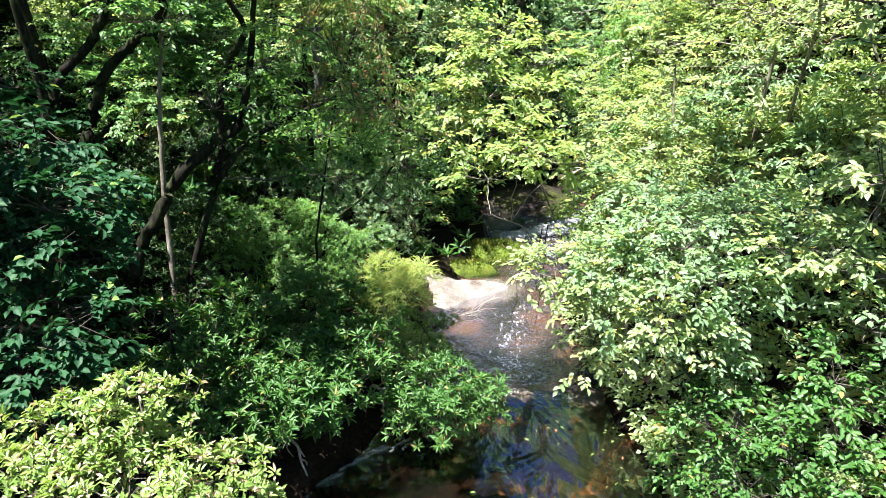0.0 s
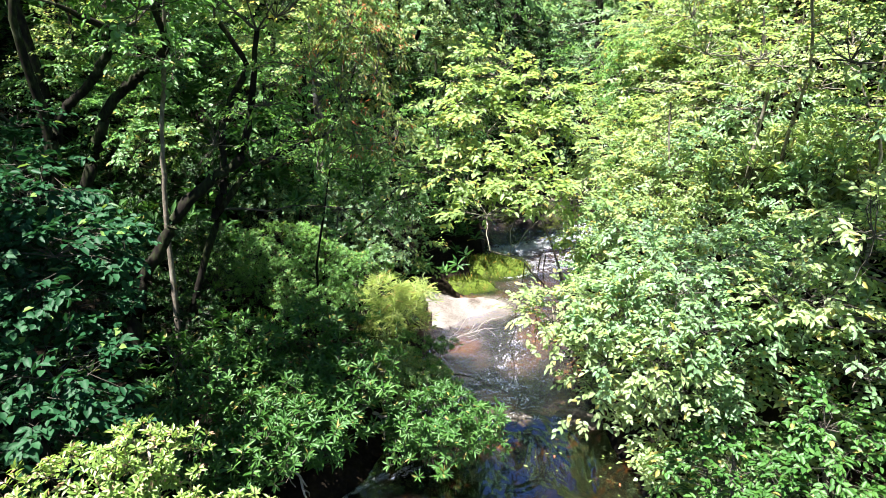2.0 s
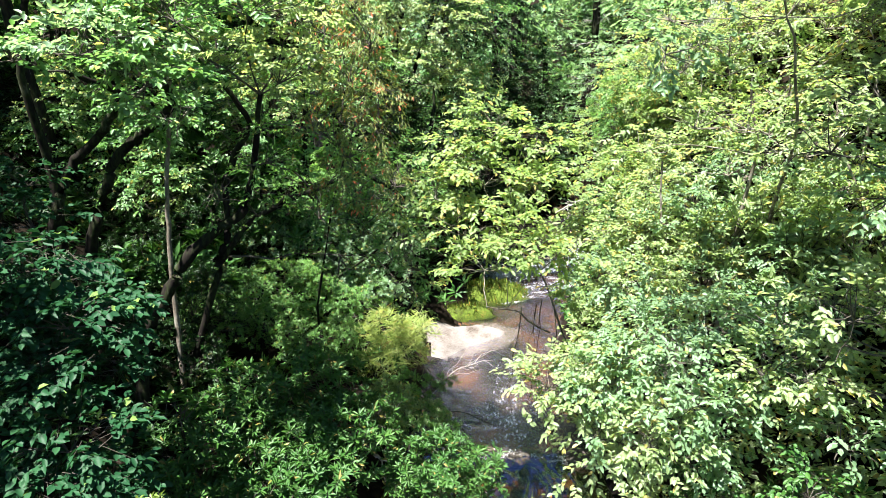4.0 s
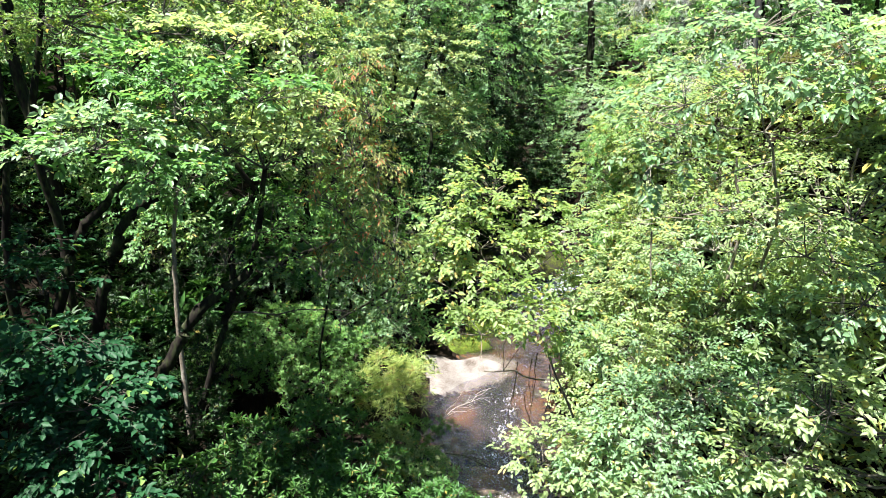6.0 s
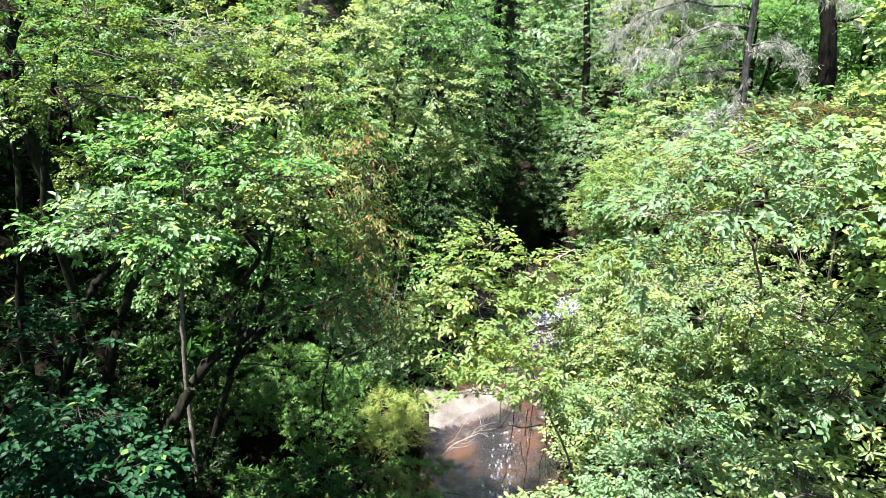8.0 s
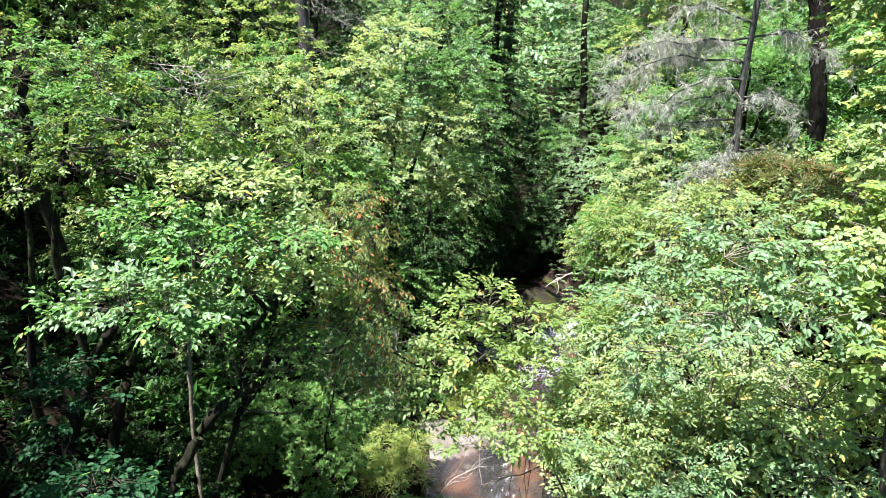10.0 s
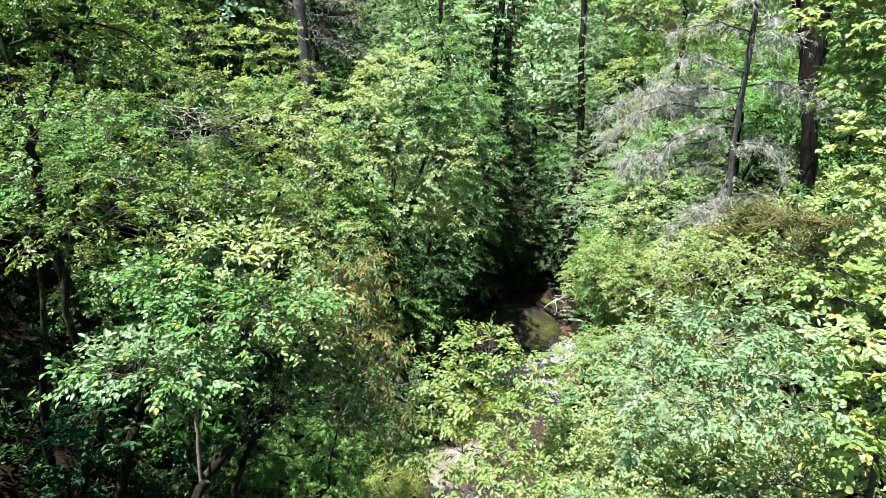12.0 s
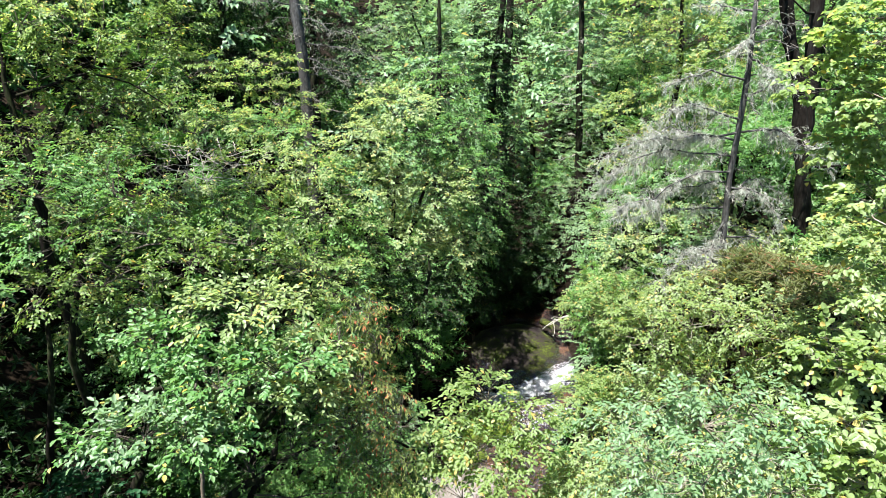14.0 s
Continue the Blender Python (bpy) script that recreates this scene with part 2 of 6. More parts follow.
def sticks(a, b, r):
    """Many thin three-sided twigs from a to b."""
    d = unit(b - a)
    ref = np.where(np.abs(d[:, 2:3]) > 0.9, np.array([[1.0, 0, 0]]), UP[None])
    s = unit(np.cross(d, ref))
    t = np.cross(d, s)
    v = []
    for end, k in ((a, 1.0), (b, 0.45)):
        for q in range(3):
            c = (math.cos(q * 2.094), math.sin(q * 2.094))
            v.append(end + (r * k)[:, None] * (c[0] * s + c[1] * t))
    v = np.stack(v, 1)
    o = np.arange(len(a))[:, None] * 6
    f = np.concatenate([o + np.array([[q, (q + 1) % 3, 3 + (q + 1) % 3, 3 + q]]) for q in range(3)])
    return v.reshape(-1, 3), f


def joined(pieces):
    vs, fs, n = [], [], 0
    for v, f in pieces:
        vs.append(v)
        fs.append(f + n)
        n += len(v)
    widths = sorted({f.shape[1] for f in fs})
    return np.concatenate(vs), [np.concatenate([f for f in fs if f.shape[1] == w]) for w in widths]


def wander(a, b, rng, bends=5, amount=0.12, sag=0.0):
    """A crooked line from a to b."""
    a, b = np.asarray(a, float), np.asarray(b, float)
    s = np.linspace(0, 1, bends)[:, None]
    off = rng.normal(0, amount * np.linalg.norm(b - a) / bends, (bends, 3)).cumsum(0) * np.sin(s * math.pi)
    return a + (b - a) * s + off + UP * sag * np.sin(s * math.pi)


def leaves(P, D, N, L, W, fold=0.22, droop=0.12, plain=False):
    """Folded, pointed leaves, hinged on the midrib: two quads each, or two triangles for plain small ones."""
    D = unit(D)
    S = unit(np.cross(N, D))
    N = np.cross(D, S)
    L, W = L[:, None], W[:, None]
    c1, c2 = P + D * L * 0.3 + N * W * fold, P + D * L * 0.66 + N * (W * fold - L * droop * 0.35)
    tip = P + D * L - N * L * droop
    if plain:
        mid = P + D * L * 0.48 + N * W * fold
        v = np.stack([P, mid + S * W * 0.5, tip, mid - S * W * 0.5], 1)
        o = np.arange(len(P))[:, None] * 4
        return v.reshape(-1, 3), np.concatenate([o + np.array([[0, 2, 1]]), o + np.array([[0, 3, 2]])])
    v = np.stack([P, c1 + S * W * 0.40, c2 + S * W * 0.42, tip, c2 - S * W * 0.42, c1 - S * W * 0.40], 1)
    o = np.arange(len(P))[:, None] * 6
    return v.reshape(-1, 3), np.concatenate([o + np.array([[0, 3, 2, 1]]), o + np.array([[0, 5, 4, 3]])])


# habit: arrangement, spray length, leaf length, leaf width, leaves a spray, density, droop of spray, twig radius, plain (small) leaf
HABIT = {
    "azalea": ("whorl", 0.12, 0.085, 0.034, 9, 1.25, 0.5, 0.004, False),
    "broad": ("spray", 0.28, 0.118, 0.076, 10, 1.7, 0.0, 0.004, False),
    "rhodo": ("whorl", 0.19, 0.165, 0.048, 10, 1.25, 0.4, 0.006, False),
    "laurel": ("whorl", 0.13, 0.066, 0.026, 11, 1.3, 0.3, 0.003, True),
    "beech": ("spray", 0.31, 0.104, 0.058, 11, 1.9, -0.05, 0.003, False),
    "small": ("spray", 0.24, 0.066, 0.036, 13, 1.6, -0.1, 0.003, True),
    "droop": ("spray", 0.28, 0.085, 0.024, 15, 1.8, -0.55, 0.003, True),
    "maple": ("spray", 0.34, 0.15, 0.12, 9, 1.5, -0.05, 0.004, False),
    "mid": ("spray", 0.37, 0.088, 0.054, 16, 2.0, -0.1, 0.004, True),
    "back": ("spray", 0.8, 0.2, 0.13, 14, 2.4, -0.1, 0.0, True),
    "tuft": ("whorl", 0.17, 0.23, 0.011, 14, 1.1, 1.0, 0.002, True),
    "fern": ("whorl", 0.24, 0.2, 0.022, 14, 1.6, 0.7, 0.0, True),
}


def spray_leaves(P, out, rng, habit, size=1.0, simple=False):
    """The leaves of sprays that stand at P and point outwards, with their twigs."""
    kind, s, ll, lw, per, _, droop, twig, plain = HABIT[habit]
    s, ll, lw = s * size, ll * size, lw * size
    n = len(P)
    jit = rng.normal(0, 1, (n, 3))
    if kind == "spray":
        flat = out * np.array([1, 1, 0.35])
        axis = unit(unit(flat) + 0.45 * jit * np.array([1, 1, 0.4]) + UP * (droop - 0.22))
        side = unit(np.cross(UP + 0.22 * rng.normal(0, 1, (n, 3)), axis))
        nor = np.cross(axis, side)
        j = np.arange(per)[None, :, None]
        sign = np.where(j % 2 == 0, 1.0, -1.0)
        th = np.radians(rng.uniform(30, 75, (n, per, 1))) * np.where(j == per - 1, 0.2, 1.0)
        base = P[:, None] + axis[:, None] * s * (j / per - 0.4) + rng.normal(0, 0.02 * size, (n, per, 3))
        D = axis[:, None] * np.cos(th) + side[:, None] * np.sin(th) * sign + UP * (droop * 0.6 - 0.16) + 0.18 * rng.normal(0, 1, (n, per, 3))
        N = nor[:, None] + 0.26 * rng.normal(0, 1, (n, per, 3))
        N = np.where(N[..., 2:3] < 0, -N, N)
    else:
        axis = unit(out * 0.7 + UP * (0.35 + droop) + 0.35 * jit)
        side = unit(np.cross(axis, UP + 0.3 * jit[:, ::-1]))
        oth = np.cross(axis, side)
        j = np.arange(per)[None, :, None]
        az = j * 2.4 + rng.uniform(0, 6.3, (n, 1, 1)) + rng.normal(0, 0.25, (n, per, 1))
        lean = np.radians(rng.uniform(38, 88, (n, per, 1)))
        ring = side[:, None] * np.cos(az) + oth[:, None] * np.sin(az)
        D = axis[:, None] * np.cos(lean) + ring * np.sin(lean)
        N = axis[:, None] * np.sin(lean) - ring * np.cos(lean) + 0.18 * rng.normal(0, 1, (n, per, 3))
        base = P[:, None] + axis[:, None] * s * (0.35 * (j / per) - 0.3) + ring * 0.01
    L = ll * rng.uniform(0.6, 1.2, n * per)
    W = lw * rng.uniform(0.75, 1.15, n * per)
    v, f = leaves(base.reshape(-1, 3), D.reshape(-1, 3), N.reshape(-1, 3), L, W, plain=plain or simple)
    tw = sticks(P - axis * s * 1.1, P + axis * s * 0.5, np.full(n, twig * size)) if twig else None
    return v, f, tw


def blob_points(blob, rng, habit, size=1.0, thick=1.0, under=0.5):
    """Where sprays stand in one bough's crown: an uneven, lobed shell with gaps."""
    c, r = np.array(blob[:3]), np.array(blob[3:6])
    s = HABIT[habit][1] * size
    area = 4 * math.pi * (((r[0] * r[1]) ** 1.6 + (r[0] * r[2]) ** 1.6 + (r[1] * r[2]) ** 1.6) / 3) ** (1 / 1.6)
    n = max(10, int(HABIT[habit][5] * thick * area / (s * s)))
    u = unit(rng.normal(0, 1, (n, 3)))
    low = (u[:, 2] < -0.15) & (rng.random(n) > under)
    u[low, 2] *= -1
    lobe = np.zeros(n)
    for _ in range(6):
        k = rng.normal(0, 2.6, 3)
        lobe += np.cos(u @ k + rng.uniform(0, 6.3))
    lobe = 1 + 0.13 * lobe
    f = np.clip(1.06 - np.abs(rng.normal(0, 0.17, n)), 0.35, 1.06) * lobe * np.where(rng.random(n) < 0.06, 1.15, 1.0)
    keep = rng.random(n) < np.clip(0.6 + 1.5 * (lobe - 0.9), 0.12, 1)
    P = c + u * r * f[:, None]
    if HABIT[habit][0] == "spray" and habit != "droop":
        step = 0.8 * s                                   # boughs hold their sprays in drooping shelves
        rel = P - c
        shelf = rel[:, 2] / step + 0.35 * np.sin(rel[:, 0] * 2.3 / s * 0.3 + c[0] * 7) + rng.uniform(0, 1)
        flat = (np.round(shelf) - shelf) * step
        out = np.hypot(rel[:, 0] / r[0], rel[:, 1] / r[1])
        P[:, 2] += 0.72 * flat - 0.22 * r[2] * out ** 2
    return P[keep], unit(u / np.maximum(r, 0.05) * r.mean())[keep]


def plant(name, label, category, trunks, blobs, habit, leaf, size=1.0, thick=1.0, bark=None, group="", seed=1, twigs=True, under=0.5, crook=1.0, simple=False):
    """A tree or shrub: crooked trunks, a limb to each bough, and a clump of leaves on each bough."""
    rng = np.random.default_rng(seed)
    bark, tones = bark or BARK, leaf.split("+")      # boughs take one of the named leaf colours each
    root = np.array(trunks[0][0][:3])
    thing = new(name)
    thing.location = root
    tagged(thing, label, category, group)
    joints = []
    for line in trunks:
        q = np.array(line, float)
        s = np.linspace(0, len(q) - 1, (len(q) - 1) * 5 + 1)
        pts = np.stack([np.interp(s, np.arange(len(q)), q[:, k]) for k in range(4)], 1)
        for _ in range(2):
            pts[1:-1] = (pts[:-2] + 2 * pts[1:-1] + pts[2:]) / 4
        k = np.linspace(0, 1, len(pts))
        length = np.linalg.norm(pts[-1, :3] - pts[0, :3])
        for axis in range(2):
            for turns, amount in ((0.8, 0.022), (2.1, 0.008)):
                pts[:, axis] += crook * amount * length * np.sin(k * turns * 6.28 + rng.uniform(0, 6.28)) * np.minimum(1, 4 * k * (1.2 - k))
        pts[1:-1, :3] += rng.normal(0, 0.10, (len(pts) - 2, 3)) * pts[1:-1, 3:4] * 2
        v, f = tube(pts[:, :3] - root, pts[:, 3] * rng.uniform(0.9, 1.1, len(pts)), 9)
        mesh_object("trunk", v, f, bark, thing, True)
        joints.append(pts)
    joints = np.concatenate(joints)
    for b in blobs:
        c = np.array(b[:3])
        cost = np.linalg.norm(joints[:, :3] - c, axis=1) + 1.2 * np.maximum(0, joints[:, 2] - c[2] + 0.1)
        j = joints[int(np.argmin(cost))]
        P, out = blob_points(b, rng, habit, size, thick, under)
        c = c - UP * 0.4 * b[5]
        slim = 0.5 if size < 0.8 else 0.75
        r0 = min(j[3] * 0.6, slim * (0.010 + 0.008 * np.linalg.norm(c - j[:3])))
        wood = [tube(wander(j[:3], c, rng, 6, 0.2) - root, np.linspace(r0, 0.009 * slim, 6), 6)]
        for k in rng.choice(len(P), min(len(P), 9), replace=False):
            wood.append(tube(wander(c, P[k], rng, 4, 0.2) - root, np.linspace(0.011, 0.004, 4) * slim, 4))
        v, f, tw = spray_leaves(P, out, rng, habit, size, simple)
        tagged(mesh_object("branchwork", *joined(wood), bark if not twigs or bark is GREY_BARK else TWIG, thing, True), kind="stuff")
        if tw and twigs:
            tagged(mesh_object("fine_twig", tw[0] - root, tw[1], TWIG, thing), kind="stuff")
        tagged(mesh_object("leaf_clump", v - root, f, LEAF[tones[int(rng.integers(0, len(tones)))]], thing), kind="stuff")
    return thing


# ---- ground and stream ----
def stream_x(y):
    return np.interp(y, [-40, 4, 7, 8, 11, 13, 15.5, 17.5, 21, 26, 40, 90, 200], [0.3, 0.5, 0.5, 0.85, 1.15, 1.1, 1.9, 2.9, 3.2, 3.6, 5.5, 12, 20])


def stream_half(y):
    return np.interp(y, [-40, 4, 7, 8, 10.5, 13, 15.5, 17.5, 20, 23, 26, 60], [2.2, 2.4, 2.4, 2.0, 1.55, 1.4, 1.2, 1.5, 1.8, 1.7, 0.6, 0.5])


def water_level(y):
    return np.interp(y, [-40, 9.5, 9.9, 17, 19.2, 20.6, 23, 40, 90, 200], [0, 0, 0.06, 0.08, 0.3, 0.6, 0.8, 2.0, 6, 14])


def sandbar_rise(x, y):
    """A bar of pale sand that reaches out from the shady bank."""
    c, k = math.cos(radians(32)), math.sin(radians(32))
    u, w = (x - 0.8) * c + (y - 14.45) * k, -(x - 0.8) * k + (y - 14.45) * c
    edge = 1 + 0.18 * np.sin(3.1 * x + 1.0) * np.cos(2.3 * y) + 0.1 * np.sin(7 * x - 5 * y)
    r = np.sqrt((u / 1.55) ** 2 + (w / 0.72) ** 2) / edge
    return 0.46 * np.clip(1.15 - r, 0, 0.75)


def ground_height(x, y):
    x, y = np.asarray(x, float), np.asarray(y, float)
    e = x - stream_x(y)
    d = np.abs(e) - stream_half(y)
    gentle = np.interp(y, [5.5, 8, 10, 11.3], [0.55, 0.6, 0.82, 1.0])     # the sunny bank is less steep close by
    right = np.interp(np.where(d > 0, d * gentle, d), [-3, -0.6, 0, 0.35, 1.2, 2.5, 3.2, 5, 20, 60, 400], [-0.35, -0.28, -0.02, 0.5, 2.4, 6.4, 7.1, 7.5, 8.6, 20, 80])
    left = np.interp(d, [-3, -0.6, 0, 0.5, 2.5, 3.6, 6, 8, 14, 60, 400], [-0.35, -0.28, -0.02, 0.3, 0.6, 0.95, 3.3, 5.2, 10, 28, 90])
    z = np.where(e > 0, right, left)
    far = np.clip((y - 55) / 60, 0, 1)
    z = z * (1 - 0.35 * far) + 26 * far * far * np.clip(1 - np.abs(e) / 400, 0, 1)
    near = np.clip((d + 0.2) / 1.5, 0, 1)
    bumps = 0.16 * np.sin(1.7 * x + 0.6 * y) * np.cos(1.3 * y - 0.8 * x) + 0.07 * np.sin(4.1 * x + 2.0) * np.sin(3.7 * y)
    pool = np.clip((9.6 - y) / 1.2, 0, 1) * np.clip(-d / 0.7, 0, 1) * 0.7
    z = z + sandbar_rise(x, y)
    return z - pool + water_level(y) + bumps * near + 0.03 * np.sin(5 * x) * np.sin(4.3 * y + 1)


def build_ground():
    xs = np.concatenate([np.linspace(-900, -40, 14)[:-1], np.linspace(-40, -8, 25)[:-1], np.linspace(-8, -2, 31)[:-1], np.linspace(-2, 5, 72)[:-1], np.linspace(5, 10, 26)[:-1], np.linspace(10, 40, 31)[:-1], np.linspace(40, 900, 14)])
    ys = np.concatenate([np.linspace(-900, -40, 12)[:-1], np.linspace(-40, 2, 30)[:-1], np.linspace(2, 9, 40)[:-1], np.linspace(9, 18, 84)[:-1], np.linspace(18, 30, 50)[:-1], np.linspace(30, 160, 50)[:-1], np.linspace(160, 1500, 14)])
    X, Y = np.meshgrid(xs, ys)
    v = np.stack([X, Y, ground_height(X, Y)], -1).reshape(-1, 3)
    w = len(xs)
    i = (np.arange(len(ys) - 1)[:, None] * w + np.arange(w - 1)[None]).ravel()
    quads = np.stack([i, i + 1, i + w + 1, i + w], 1)
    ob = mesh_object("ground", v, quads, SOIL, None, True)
    ob.data.materials.append(BED)
    mid = v[quads].mean(1)
    wet = ((np.abs(mid[:, 0] - stream_x(mid[:, 1])) - stream_half(mid[:, 1]) < 0.1) & (mid[:, 1] < 25)).astype(np.int32)
    ob.data.materials.append(SAND)
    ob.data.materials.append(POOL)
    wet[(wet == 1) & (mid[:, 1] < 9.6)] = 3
    wet[(sandbar_rise(mid[:, 0], mid[:, 1]) > 0.10) & (mid[:, 2] < 0.9)] = 2
    ob.data.polygons.foreach_set("material_index", wet)
    tagged(ob, "forest floor of brown leaf litter darkened for shade, with a sandy stream bed", "ground", kind="structure")


build_ground()


def build_water(name, label, y0, y1, rows, material):
    ys = np.linspace(y0, y1, rows)
    s = np.linspace(-1, 1, 17)
    X = stream_x(ys)[:, None] + s[None] * (stream_half(ys)[:, None] + 0.15)
    Y = np.repeat(ys[:, None], 17, 1)
    v = np.stack([X, Y, np.repeat(water_level(ys)[:, None], 17, 1)], -1).reshape(-1, 3)
    i = (np.arange(rows - 1)[:, None] * 17 + np.arange(16)[None]).ravel()
    ob = mesh_object(name, v, np.stack([i, i + 1, i + 18, i + 17], 1), material, None, True)
    ob.visible_shadow = False
    tagged(ob, label, "stream", kind="structure")


build_water("water_pool", "dark clear pool with blue tint added to its sky reflections", -30, 9.75, 160, WATER)
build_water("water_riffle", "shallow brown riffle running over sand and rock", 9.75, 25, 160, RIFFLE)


def base_on(x, y, sink=0.1):
    return float(ground_height(x, y)) - sink



# ---- left bank, close by ----
plant("azalea_bush", "sunlit yellow-green azalea bush with pinkish faded tufts on the stream bank", "shrub",
      [[(-2.5, 4.6, base_on(-2.5, 4.6), 0.05), (-2.6, 4.5, 1.6, 0.03)], [(-2.4, 4.5, base_on(-2.4, 4.5), 0.045), (-2.0, 4.2, 1.3, 0.02)]],
      [(-2.85, 4.4, 2.76, 0.58, 0.47, 0.36),
       (-2.47, 4.6, 2.9, 0.37, 0.32, 0.28),
       (-3.03, 4, 2.64, 0.38, 0.34, 0.29),
       (-1.9, 4.2, 2.54, 0.48, 0.35, 0.22),
       (-2.26, 3.8, 2.7, 0.6, 0.42, 0.24),
       (-1.57, 4.3, 2.2, 0.27, 0.22, 0.16)],
      "azalea", "azalea", seed=11, thick=0.8, size=0.8)
plant("witch_hazel", "broad-leaved shrub on the bank, half shade put into its blue-green leaf colour", "shrub",
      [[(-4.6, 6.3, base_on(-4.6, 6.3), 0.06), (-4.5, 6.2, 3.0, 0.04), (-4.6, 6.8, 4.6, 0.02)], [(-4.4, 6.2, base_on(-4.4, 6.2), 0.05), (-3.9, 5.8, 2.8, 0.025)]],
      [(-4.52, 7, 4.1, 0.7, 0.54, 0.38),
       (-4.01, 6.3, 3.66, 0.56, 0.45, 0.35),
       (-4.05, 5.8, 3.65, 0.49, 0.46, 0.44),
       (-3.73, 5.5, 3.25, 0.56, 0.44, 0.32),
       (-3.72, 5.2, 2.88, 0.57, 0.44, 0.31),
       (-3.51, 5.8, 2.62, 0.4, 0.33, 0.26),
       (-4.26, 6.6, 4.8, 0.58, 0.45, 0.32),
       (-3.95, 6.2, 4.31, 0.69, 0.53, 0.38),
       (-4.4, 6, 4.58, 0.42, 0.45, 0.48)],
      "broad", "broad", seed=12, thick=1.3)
plant("witch_hazel", "tall broad-leaved shrub beside the slope, leaves tinted bluish dark for shade", "shrub",
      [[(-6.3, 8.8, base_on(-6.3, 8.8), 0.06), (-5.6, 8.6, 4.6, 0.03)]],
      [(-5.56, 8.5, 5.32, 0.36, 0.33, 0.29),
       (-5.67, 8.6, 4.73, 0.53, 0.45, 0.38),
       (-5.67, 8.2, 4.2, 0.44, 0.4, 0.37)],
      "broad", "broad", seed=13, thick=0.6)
plant("rhododendron", "dark glossy rhododendron mound leaning over the stream edge", "shrub",
      [[(-2.7, 7.7, base_on(-2.7, 7.7), 0.06), (-2.4, 7.5, 0.9, 0.04)], [(-3.3, 7.4, base_on(-3.3, 7.4), 0.05), (-3.3, 7.3, 1.3, 0.03)], [(-2.2, 8.2, base_on(-2.2, 8.2), 0.05), (-1.5, 7.9, 0.9, 0.03)]],
      [(-3.27, 7.3, 1.82, 0.65, 0.5, 0.36),
       (-2.51, 7.3, 1.42, 0.66, 0.55, 0.44),
       (-1.82, 7.4, 1.19, 0.52, 0.48, 0.45),
       (-2.82, 6.9, 1.33, 0.7, 0.56, 0.42),
       (-2.45, 7.15, 1.05, 0.5, 0.4, 0.28),
       (-1.6, 7.5, 0.92, 0.31, 0.29, 0.25),
       (-3.33, 6.7, 1.62, 0.47, 0.44, 0.4)],
      "rhodo", "rhodo", seed=14, thick=0.85, size=0.78)
plant("rhododendron", "dark green rhododendron thicket on the shaded bank", "shrub",
      [[(-2.4, 9.0, base_on(-2.4, 9.0), 0.06), (-2.0, 8.8, 1.4, 0.03)], [(-3.2, 9.2, base_on(-3.2, 9.2), 0.05), (-3.2, 9.0, 1.5, 0.03)]],
      [(-2.85, 8.4, 2.05, 0.64, 0.52, 0.4),
       (-1.92, 9, 1.97, 0.69, 0.56, 0.43),
       (-2.29, 8.6, 1.6, 0.67, 0.54, 0.42),
       (-1.37, 8.6, 1.5, 0.59, 0.54, 0.5),
       (-1.51, 8.3, 1.11, 0.58, 0.51, 0.45),
       (-2.52, 8.2, 1.52, 0.56, 0.46, 0.36),
       (-3.14, 8, 1.88, 0.47, 0.41, 0.35)],
      "rhodo", "rhodo", seed=15, thick=0.85, size=0.82)
plant("rhododendron", "single tall rhododendron stem with one large whorl", "shrub",
      [[(-3.5, 7.6, base_on(-3.5, 7.6), 0.035), (-3.38, 7.20, 2.26, 0.02)]],
      [(-3.34, 7.2, 2.57, 0.25, 0.21, 0.17)],
      "rhodo", "rhodo", seed=16, size=1.35)
plant("laurel_bush", "small-leaved laurel bush overhanging the water", "shrub",
      [[(-0.9, 8.9, base_on(-0.9, 8.9), 0.05), (-0.5, 8.5, 0.6, 0.03)], [(-0.9, 9.0, base_on(-0.9, 9.0), 0.03), (0.2, 8.2, 0.75, 0.02)]],
      [(-0.37, 8.4, 0.86, 0.54, 0.5, 0.46),
       (0.13, 8.2, 0.98, 0.57, 0.49, 0.41),
       (-0.03, 8.1, 0.58, 0.66, 0.49, 0.33),
       (0.54, 8.2, 0.89, 0.33, 0.33, 0.33),
       (-0.53, 8.3, 0.66, 0.33, 0.31, 0.29),
       (0.7, 8, 0.64, 0.2, 0.17, 0.15)],
      "rhodo", "rhodo", seed=17, thick=0.7, size=0.66)
plant("laurel_bush", "pale small-leaved laurel bush at the edge of the sandbar", "shrub",
      [[(-0.9, 9.9, base_on(-0.9, 9.9), 0.04), (-0.6, 9.8, 0.6, 0.02)]],
      [(-0.6, 9.6, 0.91, 0.56, 0.47, 0.38),
       (-0.22, 9.4, 0.81, 0.42, 0.42, 0.42),
       (-0.91, 10, 0.93, 0.39, 0.39, 0.39),
       (-0.45, 10.6, 0.87, 0.51, 0.41, 0.31)],
      "laurel", "light+laurel", seed=18, thick=1.56)
plant("fern_clump", "sunlit yellow-green fern and grass clump beside white sand", "fern",
      [[(-1.0, 12.0, base_on(-1.0, 12.0), 0.02), (-1.0, 12.0, 0.6, 0.01)]],
      [(-1.06, 12, 1.22, 0.51, 0.48, 0.45),
       (-0.66, 11.8, 0.99, 0.45, 0.42, 0.39),
       (-1.17, 11.8, 0.75, 0.45, 0.39, 0.34),
       (-0.58, 12.5, 1.15, 0.41, 0.38, 0.35)],
      "tuft", "grass", seed=19, thick=1.0)

